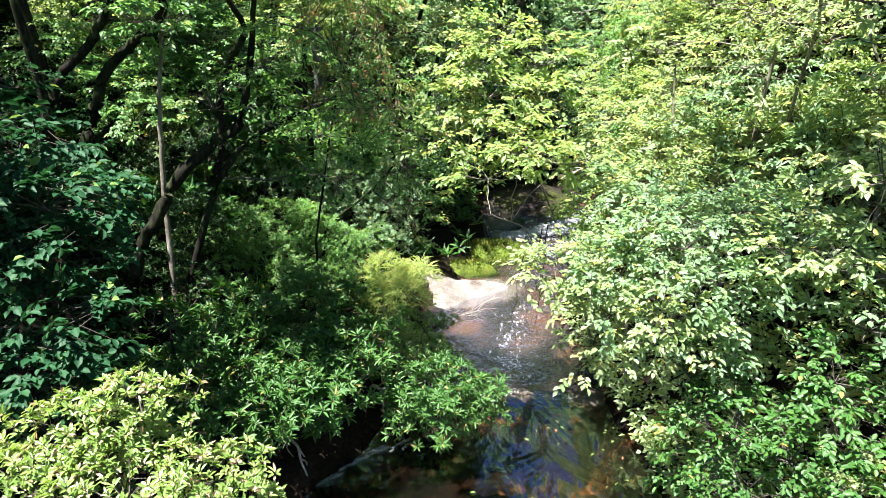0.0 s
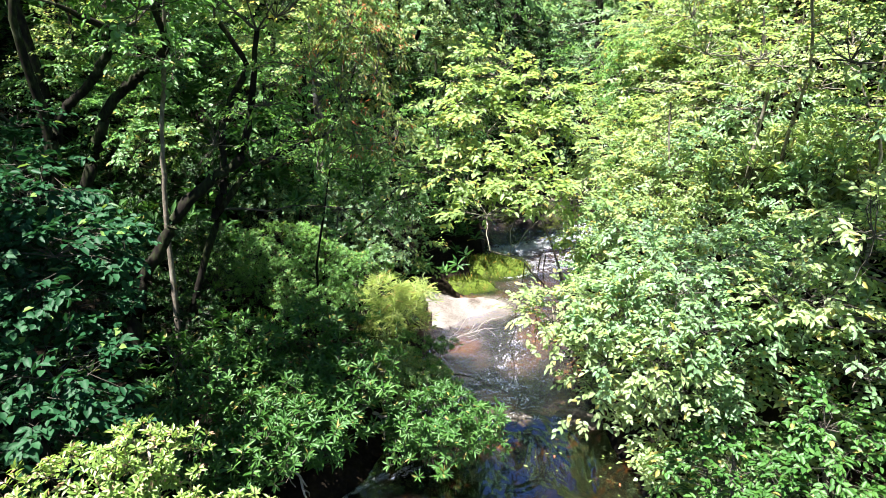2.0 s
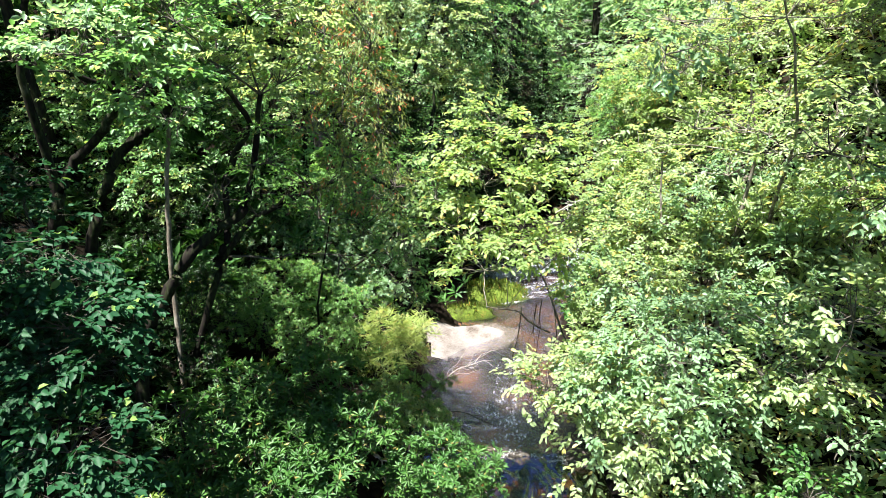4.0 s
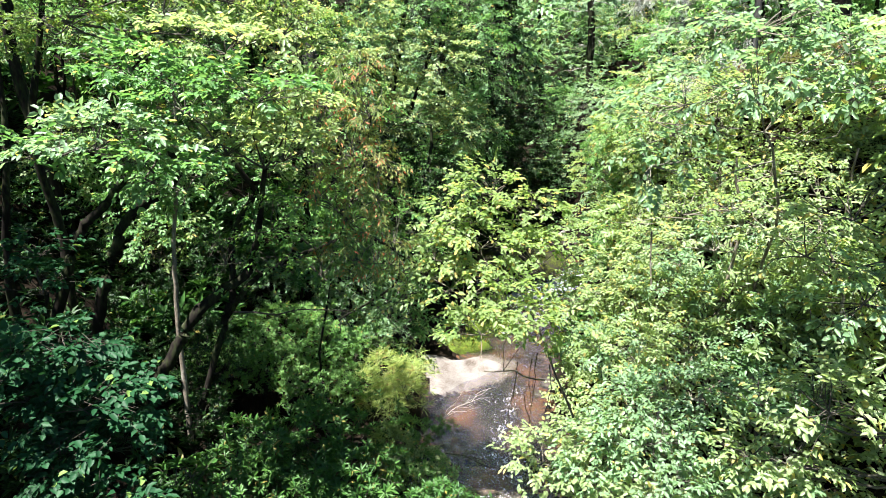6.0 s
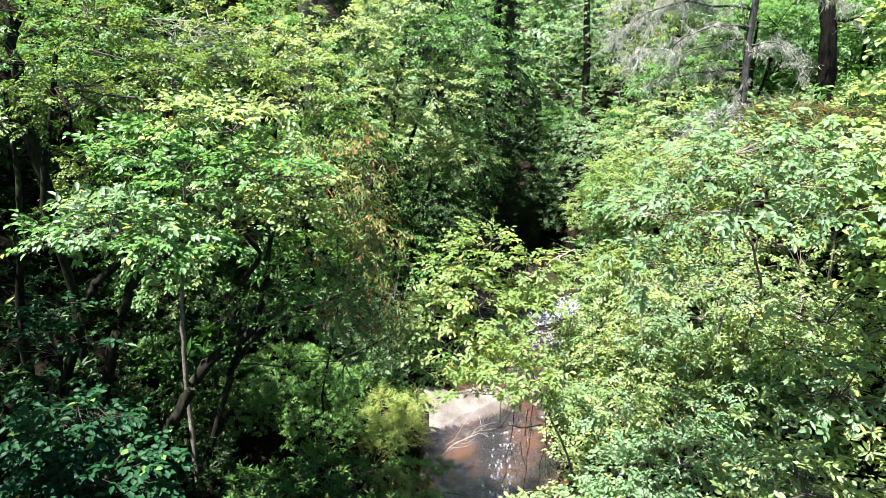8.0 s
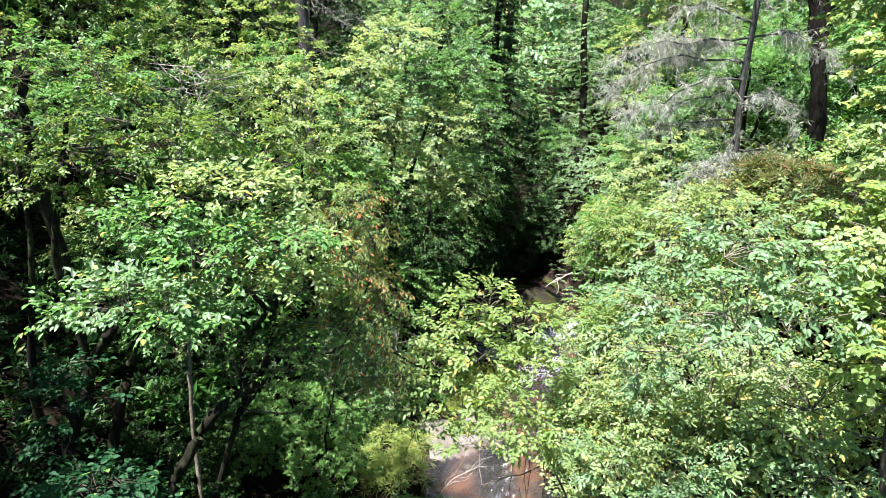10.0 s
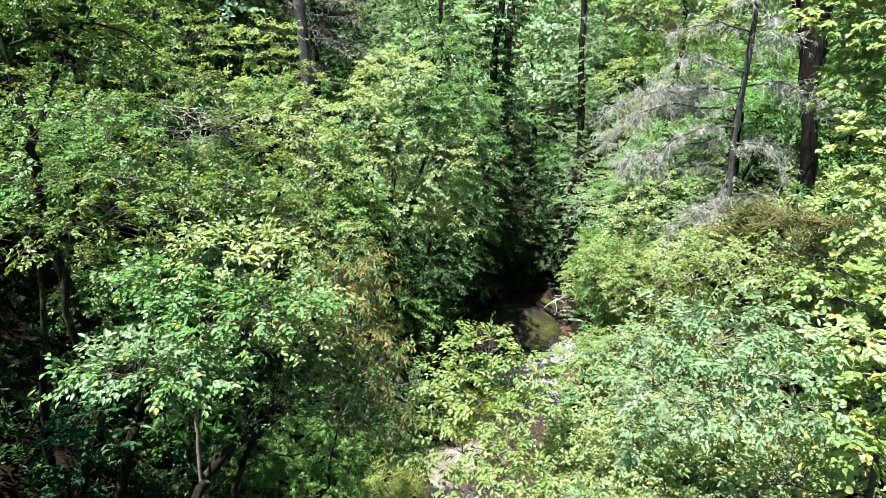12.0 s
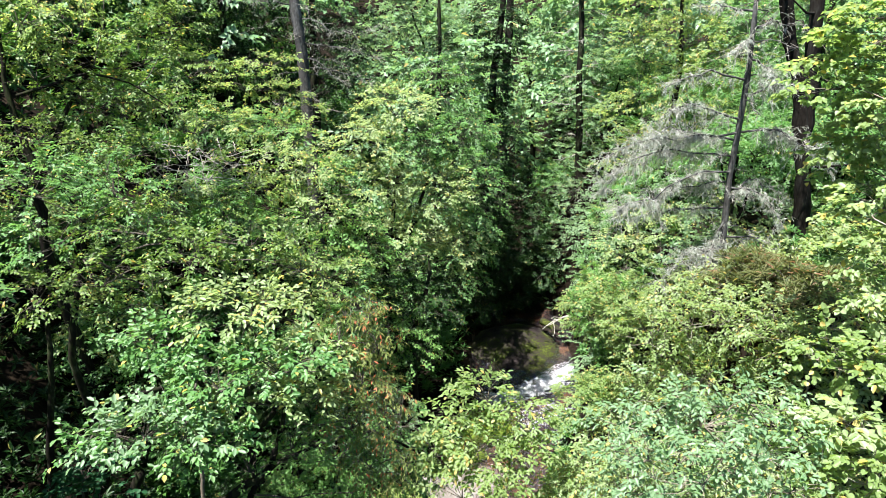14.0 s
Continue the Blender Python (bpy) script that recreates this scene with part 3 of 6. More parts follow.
# ---- left bank, slope behind ----
plant("laurel_thicket", "small-leaved mountain laurel thicket on the shady slope", "shrub",
      [[(-3.0, 12.4, base_on(-3.0, 12.4), 0.05), (-2.9, 12.2, 2.2, 0.03)], [(-2.2, 13.2, base_on(-2.2, 13.2), 0.05), (-2.2, 13.1, 1.8, 0.03)], [(-3.6, 11.6, base_on(-3.6, 11.6), 0.05), (-3.4, 11.6, 2.2, 0.03)]],
      [(-2.49, 12, 2.04, 0.78, 0.64, 0.5),
       (-3.17, 12.2, 2.45, 0.78, 0.67, 0.56),
       (-1.89, 13.2, 1.42, 0.68, 0.61, 0.55),
       (-3.34, 11.4, 1.89, 0.74, 0.61, 0.48),
       (-2.47, 11.2, 1.63, 0.74, 0.55, 0.37),
       (-3.77, 11.6, 2.5, 0.64, 0.59, 0.53),
       (-1.86, 12, 1.1, 0.51, 0.45, 0.4),
       (-4.06, 10.8, 2.2, 0.6, 0.55, 0.5)],
      "laurel", "laurel", seed=20, thick=1.43, size=1.1)
plant("laurel_thicket", "light green laurel thicket further up the slope", "shrub",
      [[(-2.2, 14.6, base_on(-2.2, 14.6), 0.05), (-2.2, 14.4, 2.6, 0.03)], [(-3.4, 14.2, base_on(-3.4, 14.2), 0.05), (-3.2, 14.1, 2.8, 0.03)]],
      [(-2.11, 14.2, 2.45, 0.9, 0.77, 0.64),
       (-3.03, 13.8, 2.79, 0.87, 0.75, 0.62),
       (-1.35, 14.2, 1.78, 0.65, 0.62, 0.59),
       (-1.11, 14.6, 2.49, 0.66, 0.66, 0.66),
       (-2.33, 13.8, 1.89, 0.76, 0.63, 0.51),
       (-3.72, 13.2, 3.04, 0.71, 0.65, 0.59),
       (-1.3, 13.4, 1.6, 0.5, 0.5, 0.5)],
      "laurel", "pale", seed=21, size=1.25, thick=0.8)
plant("leaning_tree", "dark leaning streamside tree with a mossy crooked trunk and layered crown", "tree",
      [[(-4.75, 8.9, base_on(-4.75, 8.9), 0.13), (-4.73, 9.00, 2.25, 0.105), (-4.49, 9.10, 2.84, 0.1), (-4.18, 9.20, 3.42, 0.095), (-3.94, 9.30, 3.81, 0.09), (-3.53, 9.40, 4.25, 0.085), (-3.00, 9.40, 4.54, 0.07), (-2.75, 9.30, 5.20, 0.05), (-2.36, 8.60, 6.39, 0.03)], [(-3.24, 9.40, 4.43, 0.05), (-3.25, 9.50, 5.03, 0.055), (-2.99, 9.40, 5.51, 0.05), (-2.65, 9.20, 5.95, 0.045), (-2.97, 8.90, 6.58, 0.03)], [(-3.50, 9.50, 3.70, 0.06), (-3.35, 9.50, 4.04, 0.055), (-3.26, 9.50, 4.34, 0.05)]],
      [(-2.95, 7.6, 7.36, 0.73, 0.51, 0.3),
       (-2.22, 7.9, 7.45, 0.76, 0.55, 0.34),
       (-2.03, 8.3, 6.68, 0.67, 0.52, 0.37),
       (-2.72, 8.6, 8.03, 0.95, 0.66, 0.37),
       (-1.86, 8.4, 7.26, 0.51, 0.42, 0.33),
       (-2.73, 8.2, 6.78, 0.58, 0.47, 0.37)],
      "beech", "light+pale+green", seed=22, thick=1.0, crook=0.1, under=0.1)
plant("crooked_tree", "dark crooked tree with two bent limbs in front of the slope", "tree",
      [[(-6.0, 9.6, base_on(-6.0, 9.6), 0.1), (-5.38, 9.60, 4.28, 0.085), (-5.11, 9.60, 4.86, 0.08), (-4.99, 9.60, 5.19, 0.078), (-4.71, 9.60, 5.58, 0.075), (-4.16, 9.50, 5.85, 0.07), (-3.77, 9.30, 6.25, 0.055), (-3.73, 8.60, 7.02, 0.03)], [(-6.5, 9.5, base_on(-6.5, 9.5), 0.09), (-5.70, 9.50, 4.95, 0.075), (-5.44, 9.50, 5.39, 0.07), (-5.09, 9.50, 5.66, 0.065), (-4.76, 9.40, 6.00, 0.06), (-4.43, 9.20, 6.38, 0.05), (-4.74, 8.40, 6.69, 0.03)]],
      [(-3.76, 7, 7.01, 0.81, 0.54, 0.28),
       (-4.4, 6.9, 6.91, 0.37, 0.25, 0.14),
       (-3.21, 7.2, 6.7, 0.65, 0.49, 0.32),
       (-3.74, 8.3, 7.64, 0.79, 0.55, 0.32)],
      "beech", "pale+green", seed=23, thick=1.6, crook=0.1, under=0.1)
plant("young_birch", "slim young tree with a pale grey lichened stem", "tree",
      [[(-4.3, 9.5, base_on(-4.3, 9.5), 0.05), (-4.26, 9.60, 3.68, 0.038), (-4.17, 9.60, 4.78, 0.034), (-3.96, 9.50, 5.81, 0.03), (-3.62, 9.00, 7.35, 0.015)]],
      [(-3.76, 9.3, 6.03, 0.54, 0.43, 0.31),
       (-4.23, 9.2, 6.17, 0.38, 0.31, 0.23)],
      "beech", "green", seed=24, crook=0.15, bark=GREY_BARK)
plant("leaning_laurel", "dark small-leaved crown of a laurel leaning over the bank", "tree",
      [[(-4.4, 9.5, base_on(-4.4, 9.5), 0.06), (-3.61, 9.80, 3.64, 0.055), (-3.09, 9.90, 4.32, 0.045), (-2.19, 9.90, 4.75, 0.035), (-1.21, 9.80, 5.18, 0.03), (-0.71, 9.80, 4.85, 0.025), (0.05, 9.80, 4.34, 0.012)]],
      [(-1.92, 9.8, 4.59, 0.77, 0.64, 0.51),
       (-1.24, 9.8, 4.51, 0.6, 0.6, 0.6),
       (-2.56, 9.7, 4.77, 0.59, 0.51, 0.42),
       (-1.61, 9.8, 3.9, 0.7, 0.5, 0.31),
       (-1.72, 8.8, 6.1, 0.72, 0.6, 0.48),
       (-2.4, 8.8, 5.61, 0.57, 0.49, 0.41),
       (-1.85, 9.2, 5.12, 0.77, 0.6, 0.43),
       (-1.31, 9.2, 5.65, 0.51, 0.51, 0.51),
       (-3.17, 9, 5.03, 0.51, 0.44, 0.38)],
      "small", "laurel", seed=25, thick=0.36, under=0.7, crook=0.3, size=1.1)
plant("sourwood_tree", "slender sourwood with drooping reddish seed tassels", "tree",
      [[(-2.3, 11.4, base_on(-2.3, 11.4), 0.03), (-2.0, 10.6, 3.5, 0.018), (-1.1, 9.3, 7.0, 0.01)]],
      [(-1.2, 9.2, 7.58, 0.4, 0.35, 0.31),
       (-1.57, 9.2, 7.29, 0.36, 0.36, 0.36),
       (-0.95, 9.2, 7.18, 0.36, 0.4, 0.45),
       (-1.23, 9.1, 6.64, 0.5, 0.47, 0.45),
       (-1.45, 9, 5.87, 0.55, 0.55, 0.55),
       (-0.89, 9, 6.07, 0.41, 0.48, 0.55),
       (-1.2, 8.9, 5.08, 0.65, 0.56, 0.46)],
      "droop", "red", seed=26, thick=0.9, under=0.8)
plant("small_tree", "dim green understorey tree on the shady slope", "tree",
      [[(-2.6, 12.9, base_on(-2.6, 12.9), 0.03), (-2.3, 12.6, 2.2, 0.026), (-1.4, 11.6, 3.2, 0.022), (-0.8, 10.9, 3.9, 0.018), (-0.8, 10.40, 4.79, 0.012)]],
      [(-0.5, 10.7, 3.37, 0.52, 0.5, 0.45),
       (-0.59, 10.4, 3.98, 0.55, 0.51, 0.46),
       (-0.45, 10.9, 2.8, 0.4, 0.4, 0.36),
       (-0.21, 9.9, 4.5, 0.52, 0.48, 0.43),
       (-0.75, 10.4, 4.97, 0.54, 0.54, 0.54),
       (-1.04, 9.6, 4.88, 0.45, 0.45, 0.45),
       (-0.73, 10, 4.03, 0.58, 0.53, 0.48)],
      "small", "yellow+green", seed=27, size=1.15, thick=0.7)
plant("young_beech", "bright yellow-green sapling arching over the stream", "tree",
      [[(2.9, 10.9, base_on(2.9, 10.9), 0.028), (2.2, 10.4, 1.9, 0.02), (1.5, 9.8, 3.4, 0.014), (1.0, 9.5, 5.4, 0.008)], [(1.9, 10.2, 2.2, 0.014), (1.2, 8.6, 3.2, 0.012), (0.6, 7.8, 3.7, 0.007)]],
      [(0.84, 9.6, 5.88, 0.66, 0.48, 0.31),
       (0.22, 9.5, 5.55, 0.53, 0.44, 0.35),
       (1.35, 9.4, 5.56, 0.52, 0.43, 0.35),
       (0.64, 9.2, 5.18, 0.78, 0.58, 0.39),
       (-0.05, 9.5, 4.9, 0.45, 0.42, 0.4),
       (1.48, 9, 4.97, 0.6, 0.51, 0.43),
       (0.37, 8.9, 4.47, 0.68, 0.53, 0.38),
       (1, 8.4, 4.5, 0.65, 0.49, 0.33),
       (1.51, 8, 4.41, 0.55, 0.41, 0.27),
       (0.59, 8.2, 4.16, 0.56, 0.4, 0.24)],
      "beech", "yellow", seed=28, thick=1.15, under=0.4, size=0.92, bark=GREY_BARK)
plant("tall_tree", "tall gnarled tree with a yellow-green crown on the slope", "tree",
      [[(-7.2, 12.2, base_on(-7.2, 12.2), 0.12), (-7.60, 12.00, 8.13, 0.1), (-7.36, 11.80, 9.49, 0.075), (-7.46, 11.80, 10.21, 0.06), (-7.56, 11.80, 11.01, 0.045), (-7.45, 11.80, 11.86, 0.03)], [(-7.39, 11.90, 9.15, 0.06), (-6.93, 11.90, 9.99, 0.05), (-6.57, 12.00, 10.68, 0.04), (-6.11, 12.10, 11.27, 0.025)], [(-7.32, 11.70, 10.82, 0.03), (-6.64, 11.60, 11.01, 0.026), (-6.02, 11.60, 11.21, 0.022), (-5.32, 11.70, 11.03, 0.016), (-4.77, 11.90, 10.57, 0.008)]],
      [(-6.99, 11.8, 11.29, 0.79, 0.69, 0.59),
       (-6.2, 12, 10.78, 0.92, 0.74, 0.56),
       (-5.38, 12.5, 11.54, 0.84, 0.73, 0.63),
       (-6.3, 12, 11.85, 0.89, 0.67, 0.45),
       (-4.8, 12.8, 12.04, 0.74, 0.53, 0.32),
       (-5.72, 12.2, 10.55, 0.73, 0.6, 0.47),
       (-6.99, 11.4, 10.16, 0.79, 0.59, 0.4),
       (-4.57, 12.6, 10.07, 0.55, 0.41, 0.27),
       (-5.74, 12.2, 12.78, 1.48, 1.03, 0.59),
       (-6.61, 11, 12.18, 0.72, 0.63, 0.54)],
      "mid", "olive+yellow", seed=29, size=0.85, crook=0.2)
plant("small_tree", "mid-green understorey tree crowding the slope", "tree",
      [[(-6.4, 10.2, base_on(-6.4, 10.2), 0.1), (-6.2, 10.0, 6, 0.07), (-5.6, 10.0, 9, 0.03)], [(-6.9, 9.6, base_on(-6.9, 9.6), 0.09), (-6.6, 9.5, 5, 0.06), (-6.2, 9.4, 8.5, 0.03)]],
      [(-6.07, 9.6, 9.64, 0.68, 0.55, 0.43),
       (-5.23, 10.3, 9.47, 0.83, 0.62, 0.41),
       (-5.77, 9.4, 8.9, 0.77, 0.58, 0.39),
       (-4.57, 9.8, 8.94, 0.71, 0.56, 0.4),
       (-6.03, 9, 8.14, 0.51, 0.44, 0.38),
       (-5.1, 9.2, 8.32, 0.69, 0.54, 0.39),
       (-3.74, 9.3, 8.53, 0.69, 0.54, 0.39),
       (-2.99, 9.8, 8.72, 0.72, 0.54, 0.36),
       (-2.22, 9.8, 8.32, 0.55, 0.5, 0.46)],
      "mid", "olive+yellow+green", seed=30, size=0.85, thick=1.0)
plant("yellow_birch", "layered yellow-leaved small tree on the far slope", "tree",
      [[(-5.0, 18.8, base_on(-5.0, 18.8), 0.09), (-4.6, 18.7, 8, 0.05), (-4.4, 18.7, 11, 0.02)]],
      [(-4.44, 18.7, 11.13, 0.79, 0.54, 0.28),
       (-5.11, 18.6, 10.53, 0.95, 0.67, 0.4),
       (-4.18, 18.6, 10.29, 0.72, 0.56, 0.4),
       (-5.77, 18.4, 9.7, 0.88, 0.64, 0.4),
       (-4.71, 18.5, 9.44, 0.97, 0.72, 0.48),
       (-3.55, 18.4, 9.75, 0.56, 0.52, 0.48),
       (-3.85, 18, 9.02, 0.79, 0.63, 0.47)],
      "mid", "yellow", seed=31)
plant("broadleaf_tree", "tall mid-green broadleaf tree standing beside the creek", "tree",
      [[(-1.6, 17.8, base_on(-1.6, 17.8), 0.16), (-1.3, 17.8, 5, 0.12), (-0.6, 18.0, 9.5, 0.05)], [(-1.3, 17.8, 4, 0.06), (-2.6, 17.4, 8, 0.03)], [(-1.1, 17.9, 5.5, 0.06), (0.6, 18.3, 9.3, 0.03)]],
      [(-0.96, 17.6, 9.95, 0.92, 0.76, 0.61),
       (0.29, 18.6, 10.47, 0.8, 0.72, 0.64),
       (-1.88, 17.2, 9.11, 0.91, 0.79, 0.68),
       (-0.37, 17.4, 8.91, 0.92, 0.81, 0.69),
       (0.91, 18.2, 9.24, 0.72, 0.72, 0.72),
       (-1.31, 17, 7.91, 1, 0.84, 0.69),
       (0.07, 17.3, 7.51, 0.94, 0.86, 0.79),
       (1.2, 17.8, 7.86, 0.64, 0.72, 0.8),
       (-2.48, 16.8, 8.28, 0.68, 0.64, 0.6),
       (-0.74, 17, 6.3, 1.03, 0.91, 0.79),
       (0.53, 17.4, 5.98, 0.81, 0.81, 0.81)],
      "mid", "green+light", seed=32, thick=1.69)
# Part of the boughs take the near-black leaf, as painted shade.
plant("broadleaf_tree", "lower boughs of a streamside tree, some with shade-dark leaf colour", "tree",
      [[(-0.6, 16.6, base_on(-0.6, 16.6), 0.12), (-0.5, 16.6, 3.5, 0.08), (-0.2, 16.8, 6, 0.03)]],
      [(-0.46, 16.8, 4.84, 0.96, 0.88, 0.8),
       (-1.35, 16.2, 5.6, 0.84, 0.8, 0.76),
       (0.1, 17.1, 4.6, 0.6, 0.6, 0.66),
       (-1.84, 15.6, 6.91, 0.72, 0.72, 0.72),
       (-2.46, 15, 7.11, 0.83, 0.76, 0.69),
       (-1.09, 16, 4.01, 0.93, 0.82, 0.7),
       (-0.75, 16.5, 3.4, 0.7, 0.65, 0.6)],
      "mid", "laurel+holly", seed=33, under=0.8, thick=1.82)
plant("small_tree", "green understorey tree with drooping boughs on the shady slope", "tree",
      [[(-3.4, 15.2, base_on(-3.4, 15.2), 0.09), (-3.2, 15.1, 5, 0.06), (-2.9, 15, 7.6, 0.02)]],
      [(-2.82, 15.4, 8.72, 0.82, 0.72, 0.62),
       (-3.72, 15.2, 8.91, 0.81, 0.67, 0.54),
       (-3.05, 14.8, 7.89, 0.81, 0.71, 0.6),
       (-4.11, 14.4, 8.28, 0.78, 0.65, 0.52),
       (-2.17, 15.2, 7.77, 0.62, 0.62, 0.62),
       (-4.66, 13.8, 8.2, 0.74, 0.62, 0.49),
       (-5.48, 13.2, 8.45, 0.7, 0.59, 0.47),
       (-3.81, 16.5, 9.39, 0.87, 0.72, 0.58)],
      "mid", "yellow+light+green", seed=34)
# Laurel in near-black leaf colour, which imitates shade behind the trunk.
plant("laurel_thicket", "laurel thicket behind the leaning trunk, leaves coloured dark for shade", "shrub",
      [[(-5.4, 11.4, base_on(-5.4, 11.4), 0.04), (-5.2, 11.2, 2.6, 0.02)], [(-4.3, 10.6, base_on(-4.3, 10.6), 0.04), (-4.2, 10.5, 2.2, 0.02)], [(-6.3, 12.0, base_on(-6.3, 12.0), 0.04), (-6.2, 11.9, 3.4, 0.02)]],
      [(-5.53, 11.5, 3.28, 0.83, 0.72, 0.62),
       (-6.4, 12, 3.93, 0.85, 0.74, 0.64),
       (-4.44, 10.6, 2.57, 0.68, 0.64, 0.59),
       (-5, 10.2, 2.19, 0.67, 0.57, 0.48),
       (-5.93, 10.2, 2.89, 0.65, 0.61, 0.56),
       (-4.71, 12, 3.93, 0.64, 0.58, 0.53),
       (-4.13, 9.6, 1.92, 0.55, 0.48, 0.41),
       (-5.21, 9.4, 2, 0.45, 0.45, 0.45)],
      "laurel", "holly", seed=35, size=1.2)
plant("small_tree", "leafy understorey trees filling the dim slope", "tree",
      [[(-5.9, 13.9, base_on(-5.9, 13.9), 0.045), (-5.4, 13.6, 5.2, 0.03)], [(-4.4, 14.3, base_on(-4.4, 14.3), 0.04), (-3.7, 13.9, 5.4, 0.02)], [(-8.0, 13.4, base_on(-8.0, 13.4), 0.05), (-7.5, 13.2, 6, 0.03)]],
      [(-3.98, 12.8, 5.23, 0.87, 0.76, 0.66),
       (-6.15, 13, 5.22, 0.89, 0.78, 0.67),
       (-7.39, 13, 5.75, 0.99, 0.88, 0.77),
       (-4.94, 13, 6.06, 0.98, 0.82, 0.65),
       (-3.2, 13.4, 5.86, 0.9, 0.79, 0.68),
       (-2.17, 14, 5.75, 0.83, 0.83, 0.83),
       (-1.9, 15.2, 5.51, 0.7, 0.7, 0.7),
       (-6.61, 13, 6.47, 1.08, 0.81, 0.54),
       (-3.87, 13.6, 6.61, 1.01, 0.79, 0.56),
       (-2.48, 14, 6.63, 0.93, 0.75, 0.58)],
      "mid", "green+green+yellow", seed=36, size=0.9, thick=0.8)
plant("small_tree", "bushy green saplings high on the shady slope", "tree",
      [[(-7.8, 14.2, base_on(-7.8, 14.2), 0.06), (-7.7, 14.1, 7.2, 0.03)], [(-6.2, 14.8, base_on(-6.2, 14.8), 0.06), (-6.1, 14.7, 7.6, 0.03)], [(-9.4, 13.6, base_on(-9.4, 13.6), 0.06), (-9.3, 13.5, 8, 0.03)]],
      [(-8.31, 13.5, 9.65, 0.82, 0.65, 0.47),
       (-7.44, 13.8, 9.47, 0.85, 0.66, 0.48),
       (-6.44, 14, 9.54, 0.73, 0.61, 0.49),
       (-5.43, 13.6, 8.1, 0.73, 0.61, 0.49),
       (-8.04, 12.6, 8.43, 0.79, 0.65, 0.51),
       (-6.75, 12.4, 8.23, 0.9, 0.7, 0.51),
       (-6.22, 15, 10.41, 0.77, 0.64, 0.51),
       (-5.84, 16, 11.1, 0.81, 0.68, 0.54),
       (-4.47, 14.6, 9.03, 0.78, 0.61, 0.45)],
      "mid", "olive", seed=37, size=0.9)
plant("sapling", "bright yellow-green sapling in a sunny gap behind the limbs", "tree",
      [[(-6.2, 12.5, base_on(-6.2, 12.5), 0.03), (-6.0, 12.4, 4.2, 0.02), (-5.6, 12.3, 5.4, 0.01)]],
      [(-5.72, 12.4, 4.78, 0.48, 0.43, 0.37),
       (-4.93, 12.2, 4.48, 0.42, 0.4, 0.37),
       (-5.47, 12, 4.14, 0.47, 0.38, 0.3),
       (-6.16, 12.3, 4.37, 0.38, 0.35, 0.32)],
      "beech", "yellow", seed=38, thick=1.0, bark=TWIG)
# Added tree: blocks sun from the creek head, with partly near-black leaves.
plant("hemlock_tree", "evergreen added beside the creek head to shade it", "tree",
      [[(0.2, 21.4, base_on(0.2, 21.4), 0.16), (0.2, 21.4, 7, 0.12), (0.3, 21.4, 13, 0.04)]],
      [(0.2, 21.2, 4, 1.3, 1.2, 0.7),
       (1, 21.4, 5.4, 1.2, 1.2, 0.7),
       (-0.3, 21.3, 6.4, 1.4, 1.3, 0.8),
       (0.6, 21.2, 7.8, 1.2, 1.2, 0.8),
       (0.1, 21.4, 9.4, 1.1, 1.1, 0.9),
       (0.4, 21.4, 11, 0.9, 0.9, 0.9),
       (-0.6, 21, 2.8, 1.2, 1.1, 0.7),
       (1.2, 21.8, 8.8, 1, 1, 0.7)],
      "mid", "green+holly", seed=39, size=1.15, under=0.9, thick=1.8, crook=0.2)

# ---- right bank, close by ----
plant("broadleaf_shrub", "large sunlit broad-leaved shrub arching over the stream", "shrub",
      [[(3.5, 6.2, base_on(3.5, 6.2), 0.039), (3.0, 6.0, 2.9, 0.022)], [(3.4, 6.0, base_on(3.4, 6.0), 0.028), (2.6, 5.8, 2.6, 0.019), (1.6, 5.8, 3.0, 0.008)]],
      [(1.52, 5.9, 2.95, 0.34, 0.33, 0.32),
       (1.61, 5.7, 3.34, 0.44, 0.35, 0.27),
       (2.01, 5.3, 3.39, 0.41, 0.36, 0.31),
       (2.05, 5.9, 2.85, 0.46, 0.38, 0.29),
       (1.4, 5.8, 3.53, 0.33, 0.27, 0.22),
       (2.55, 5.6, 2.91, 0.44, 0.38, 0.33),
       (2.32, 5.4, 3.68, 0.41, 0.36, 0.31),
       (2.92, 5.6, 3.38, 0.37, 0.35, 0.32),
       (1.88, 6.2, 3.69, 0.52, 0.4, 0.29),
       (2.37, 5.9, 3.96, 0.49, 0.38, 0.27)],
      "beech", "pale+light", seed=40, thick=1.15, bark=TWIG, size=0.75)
plant("broadleaf_shrub", "leafy green shrub filling the steep sunny bank", "shrub",
      [[(3.9, 5.3, base_on(3.9, 5.3), 0.033), (3.5, 5.1, 2.9, 0.022)], [(3.5, 5.0, base_on(3.5, 5.0), 0.028), (3.1, 4.8, 2.2, 0.017)]],
      [(2.63, 5, 2.42, 0.46, 0.36, 0.25),
       (2.99, 4.7, 2.39, 0.44, 0.36, 0.29),
       (2.58, 5.2, 1.85, 0.43, 0.35, 0.27),
       (3.35, 4.6, 2.68, 0.37, 0.35, 0.33),
       (2.79, 4.6, 2.07, 0.53, 0.39, 0.24),
       (3.44, 5, 2.99, 0.35, 0.3, 0.25),
       (3.25, 4.2, 2.44, 0.35, 0.31, 0.26),
       (2.48, 5.7, 2.64, 0.28, 0.25, 0.22),
       (2.78, 5.4, 2.59, 0.3, 0.26, 0.22)],
      "beech", "rhodo", seed=41, thick=1.05, bark=TWIG, size=0.75)
